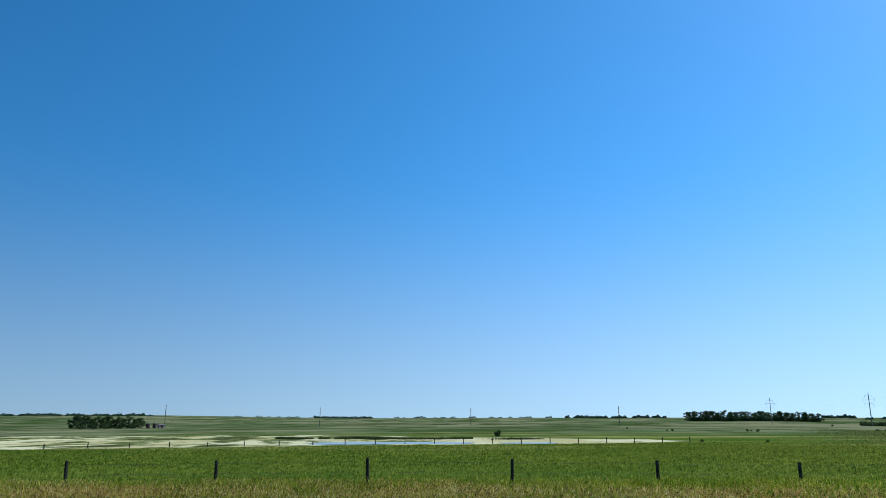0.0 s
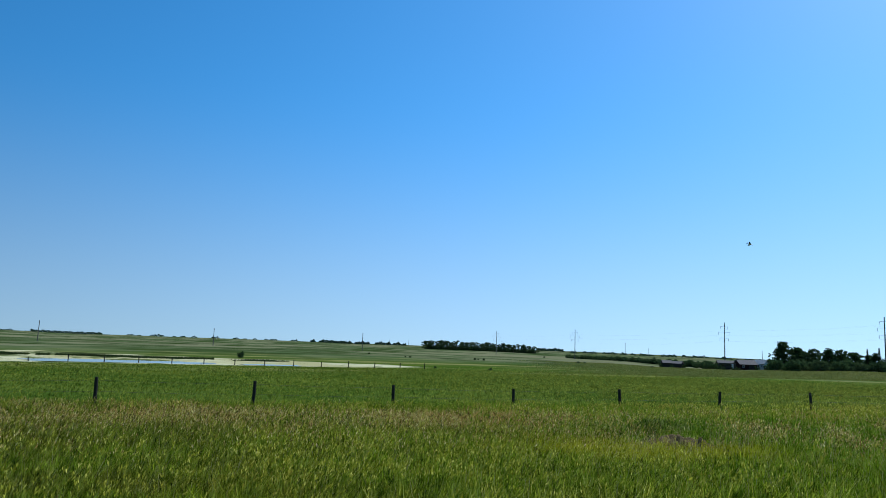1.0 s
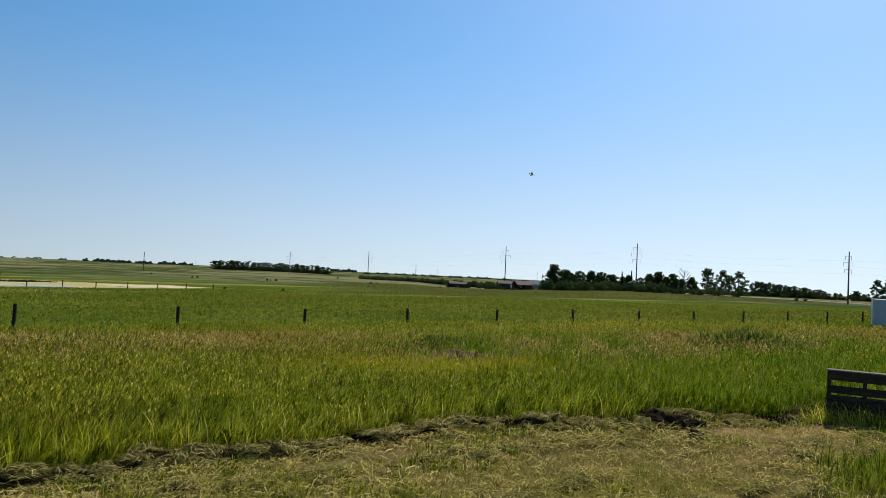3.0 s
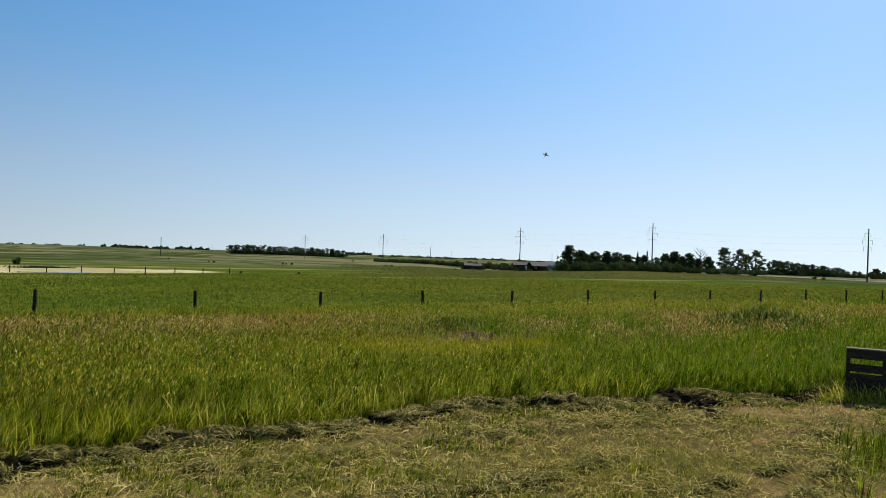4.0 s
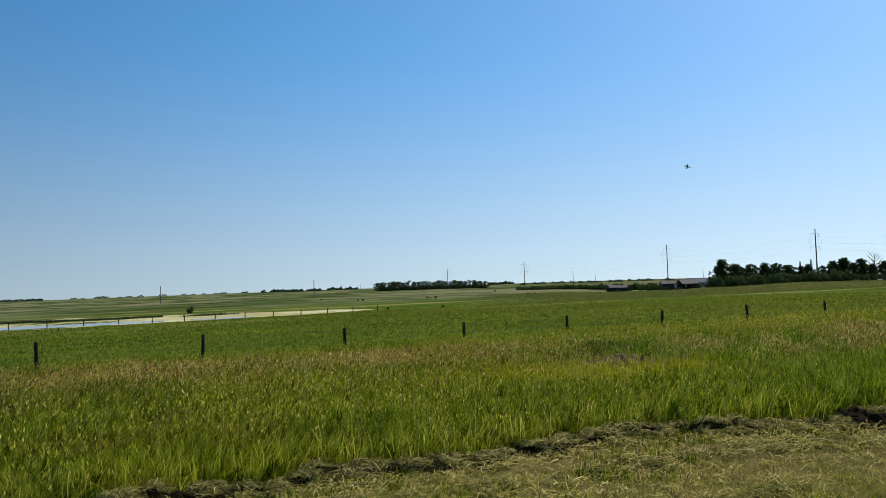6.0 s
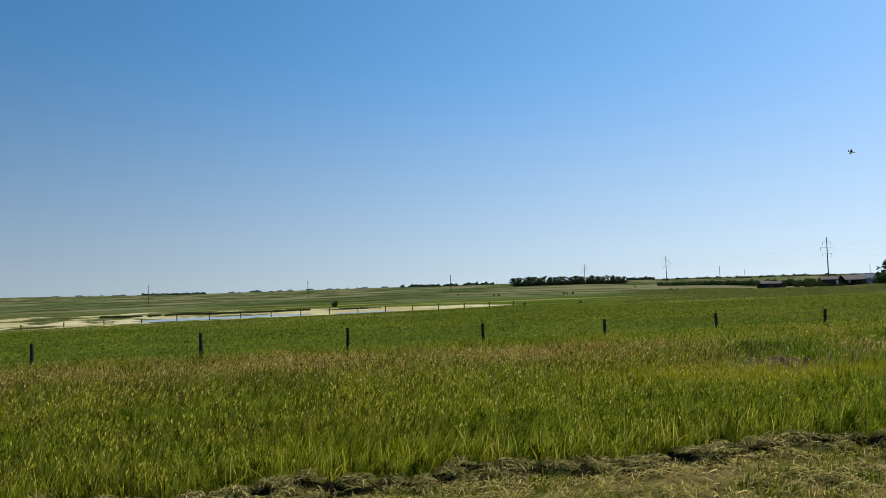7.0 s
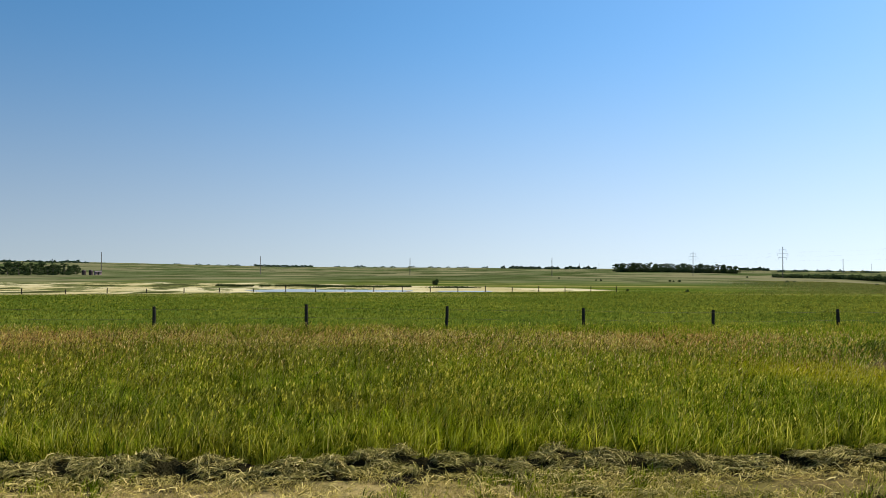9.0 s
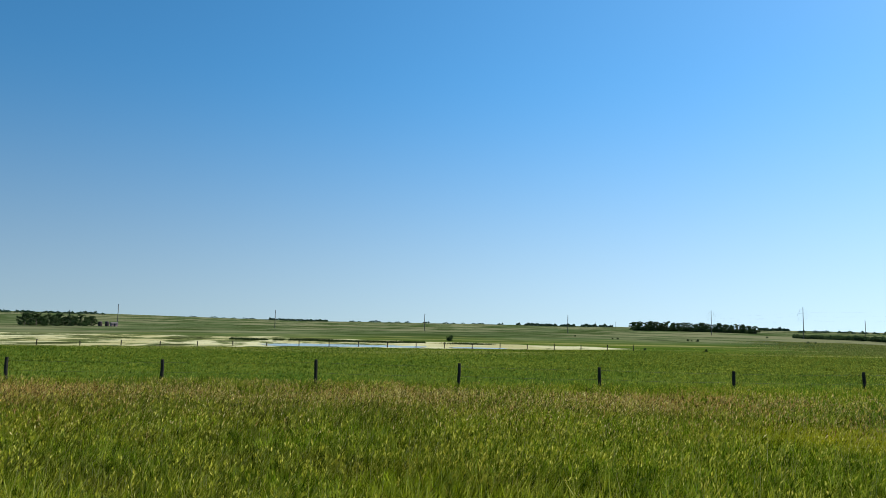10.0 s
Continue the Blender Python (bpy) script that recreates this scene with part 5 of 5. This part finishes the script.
set_down(camper(), 41.5, 276, 8)
for q, d, h in ((40.3, 284, 2.9), (40.75, 286, 2.6), (41.1, 280, 1.8), (39.4, 288, 1.9), (44.5, 296, 2.4), (42.3, 304, 4.2), (43.2, 306, 4.0), (44.2, 306, 4.4), (40.95, 268, 1.7), (41.25, 266, 1.3), (41.9, 268, 1.2), (43.5, 284, 1.5), (44.1, 288, 1.7), (39.9, 280, 2.6), (40.1, 276, 2.0), (37.6, 276, 1.2), (38.5, 282, 1.6), (36.8, 284, 1.5), (37.9, 290, 2.6), (42.2, 280, 1.2)):
    plant("bush_1", q, d, h, 0.8)


def old_tank():
    ob = tagged(new("storage_tank"), "dark rusty upright storage tank beside the grove", "tank", "tanks by the grove")
    part("shell", tubes_bm([([(0, 0, -0.2), (0, 0, 2.2), (0, 0, 2.45), (0, 0, 2.55)], (1.0, 1.0, 0.85, 0.3))], 20), TANK, ob)
    part("cap", tubes_bm([([(0, 0, 2.5), (0, 0, 2.75)], (0.25, 0.22))], 12), FRAME_DARK, ob)
    return ob


set_down(old_tank(), -21.9, 415, 0)
set_down(old_tank(), -21.45, 415, 0)
set_down(gabled_building("tin_shed", 3.0, 2.4, 1.5, 0.5, PINK, ROOF_PALE, "tiny faded pink tin shed by the tanks", "shed", (0, 0.8, 1.4)), -21.0, 412, 20)


# ---- things beside the mown strip ----
def standing_pallet():
    """A wooden pallet stood on its edge: three stringers upright, boards on both faces coloured as in shade, a top
    coloured as sunlit.
    """
    ob = tagged(new("pallet"), "weathered dark wooden pallet standing on edge in the grass", "pallet")
    w, h, dep = 1.22, 0.668, 0.13
    for x in (-w / 2 + 0.02, -w / 2 + 0.42, w / 2 - 0.42, w / 2 - 0.02):
        bm = bmesh.new()
        box(bm, x, 0, h / 2, 0.045, dep - 0.044, h, 0.004)
        part("stringer", bm, BOARD_SHADED, ob)
    for y in (-dep / 2 + 0.009, dep / 2 - 0.009):
        for i, z in enumerate((0.06, 0.175, 0.29, 0.425, 0.605)):
            bm = bmesh.new()
            box(bm, 0.004 * (i % 3), y, z, w, 0.018, (0.10, 0.10, 0.12, 0.085, 0.12)[i], 0.004, Matrix.Rotation(0.006 * (i - 2), 4, "Y"))
            part("slat", bm, BOARD_SHADED, ob)
    bm = bmesh.new()
    box(bm, 0, 0, h + 0.008, w + 0.01, dep + 0.006, 0.016, 0.004)
    part("top_board", bm, BOARD_SUNLIT, ob, "pale top board, lightened as if sunlit")
    return ob


standing_pallet().matrix_basis = Matrix.Translation(at(69.1, 10.4)) @ Matrix.Rotation(radians(-66), 4, "Z")


def storage_box():
    """A pale sheet-metal box on dark skids, its sides ribbed."""
    ob = tagged(new("storage_box"), "pale grey sheet-metal storage box on dark skids", "storage box")
    w, d, h = 3.0, 1.8, 1.45
    bm = bmesh.new()
    box(bm, 0, 0, 0.2 + h / 2, w, d, h, 0.03)
    part("body", bm, PANEL_GREY, ob)
    for i in range(7):
        bm = bmesh.new()
        box(bm, -w / 2 + 0.25 + i * 0.416, -d / 2 - 0.012, 0.2 + h / 2, 0.05, 0.03, h - 0.16, 0.008)
        part("rib", bm, PANEL_GREY, ob)
    bm = bmesh.new()
    box(bm, 0, 0, 0.2 + h + 0.015, w + 0.04, d + 0.04, 0.03, 0.008)
    part("lid", bm, ROOF_GREY, ob)
    for y in (-0.6, 0.6):
        bm = bmesh.new()
        box(bm, 0, y, 0.1, w, 0.15, 0.22, 0.01)
        part("skid", bm, FRAME_DARK, ob)
    return ob


set_down(storage_box(), 69.5, 46.5, 4)


# lumps added along the mown edge in place of its shadow gaps
SHADE_LUMP_ROW = [(math.degrees(math.atan2(x, float(mow_edge(x)) - 0.0)), math.hypot(x, float(mow_edge(x)) - 0.0), 0.06 + 0.04 * abs(math.sin(x * 5))) for x in (-2.9, -2.5, -1.45, -1.1, -0.62, -0.3, 0.05, 0.42, 1.3, 1.75, 2.1, 2.9, 3.3, 3.6, 4.4)]


def clods():
    """Lumps of dark earth; most stand in for shaded hollows along the cut edge."""
    r = random.Random(4)
    for q, d, s in ((57.1, 8.2, 0.075), (56.0, 8.3, 0.05), *((53.6 + 0.40 * i, 9.05 - 0.03 * i + 0.12 * math.sin(i * 2.7), 0.088 + 0.03 * math.sin(i * 1.9)) for i in range(10)), *SHADE_LUMP_ROW):
        bm = bmesh.new()
        bmesh.ops.create_icosphere(bm, subdivisions=3, radius=1)
        for v in bm.verts:
            k = 1 + 0.6 * noise.noise(v.co * 1.7 + Vector((q, d, 0))) + 0.5 * noise.noise(v.co * 4 + Vector((d, q, 0)))
            v.co = Vector((v.co.x * s * 1.7 * k, v.co.y * s * 1.1 * k, v.co.z * s * (0.62 if d > 8.0 else 0.42) * k))
        ob = tagged(part("earth_clod", bm, SOIL), "dark lump on the mown strip, earth clod and stand-in for shaded hollows", "clod", "earth clods")
        ob.matrix_basis = Matrix.Translation(at(q, d) + Vector((0, 0, s * 0.3))) @ Matrix.Rotation(r.uniform(0, 3), 4, "Z")


clods()


def earth_mound():
    """A low heap of brown dug earth in the hay."""
    bm = bmesh.new()
    bmesh.ops.create_grid(bm, x_segments=40, y_segments=30, size=1)
    for v in bm.verts:
        k = math.hypot(v.co.x, v.co.y)
        hgt = max(0.0, 1 - k ** 4) * (0.20 + 0.16 * noise.noise(v.co * 2.6)) + 0.09 * noise.noise(v.co * 7) + 0.04 * noise.noise(v.co * 19) - 0.03
        x, y = BARE_X + v.co.x * 0.85, BARE_Y + v.co.y * 0.6
        v.co = (x, y, float(ground_z(x, y)) + hgt - (0.06 if k > 0.95 else 0))
    smooth(tagged(part("earth_mound", bm, MOUND_SOIL), "low mound of brown dug earth in the hay", "mound"))


earth_mound()
n = 60
x, y = BARE_X + rng.normal(0, 0.42, n), BARE_Y + rng.normal(0, 0.26, n)
blades("fallen_grass", x, y, rng.uniform(0.1, 0.3, n), rng.uniform(0.004, 0.010, n), 1.6, CUT, "flattened dry straw lying on the earth mound", "grass", z=ground_z(x, y) + 0.13 + rng.uniform(0, 0.06, n))


def model_airplane():
    """A small radio-controlled aeroplane in the air: tapering body, wing, tailplane, fin, propeller at rest."""
    ob = tagged(new("model_airplane"), "small white model aeroplane with an orange fin, flying", "model aeroplane")
    part("fuselage", tubes_bm([([(0, -0.62, 0.01), (0, -0.5, 0), (0, -0.2, 0), (0, 0.25, 0.02), (0, 0.62, 0.04)], (0.02, 0.065, 0.08, 0.055, 0.018))], 12), FOAM, ob)
    for s in (-1, 1):
        bm = bmesh.new()
        rows = []
        for x, y0, y1, z, th in ((0.03, -0.22, 0.24, 0.0, 0.022), (0.45, -0.02, 0.27, 0.03, 0.014), (0.72, 0.14, 0.29, 0.05, 0.008)):
            rows.append([bm.verts.new((s * x, y, zz)) for y, zz in ((y0, z), ((y0 * 0.7 + y1 * 0.3), z + th), (y1, z), ((y0 * 0.7 + y1 * 0.3), z - th))])
        for p, q in zip(rows, rows[1:]):
            for i in range(4):
                bm.faces.new((p[i], p[(i + 1) % 4], q[(i + 1) % 4], q[i]))
        bm.faces.new(rows[0])
        bm.faces.new(rows[-1])
        bmesh.ops.recalc_face_normals(bm, faces=bm.faces)
        part("wing", bm, FOAM_DARK if s < 0 else FOAM, ob)
    bm = bmesh.new()
    box(bm, 0, 0.54, 0.05, 0.52, 0.14, 0.012, 0.004)
    part("tailplane", bm, FOAM_DARK, ob, "dark tailplane")
    bm = bmesh.new()
    box(bm, 0, 0.52, 0.16, 0.014, 0.17, 0.24, 0.004)
    part("fin", bm, FOAM_RED, ob, "orange red fin")
    bm = bmesh.new()
    box(bm, 0, -0.635, 0.01, 0.24, 0.008, 0.022, 0.003)
    part("propeller", bm, FRAME_DARK, ob)
    return ob


AIR_AZ, AIR_EL, AIR_R = 43.2, 7.9, 150.0
a, p = radians(AIR_AZ), radians(AIR_EL)
model_airplane().matrix_basis = Matrix.Translation((AIR_R * math.cos(p) * math.sin(a), AIR_R * math.cos(p) * math.cos(a), EYE + AIR_R * math.sin(p))) @ pose(0, 0, 0, 18, 28, 60)
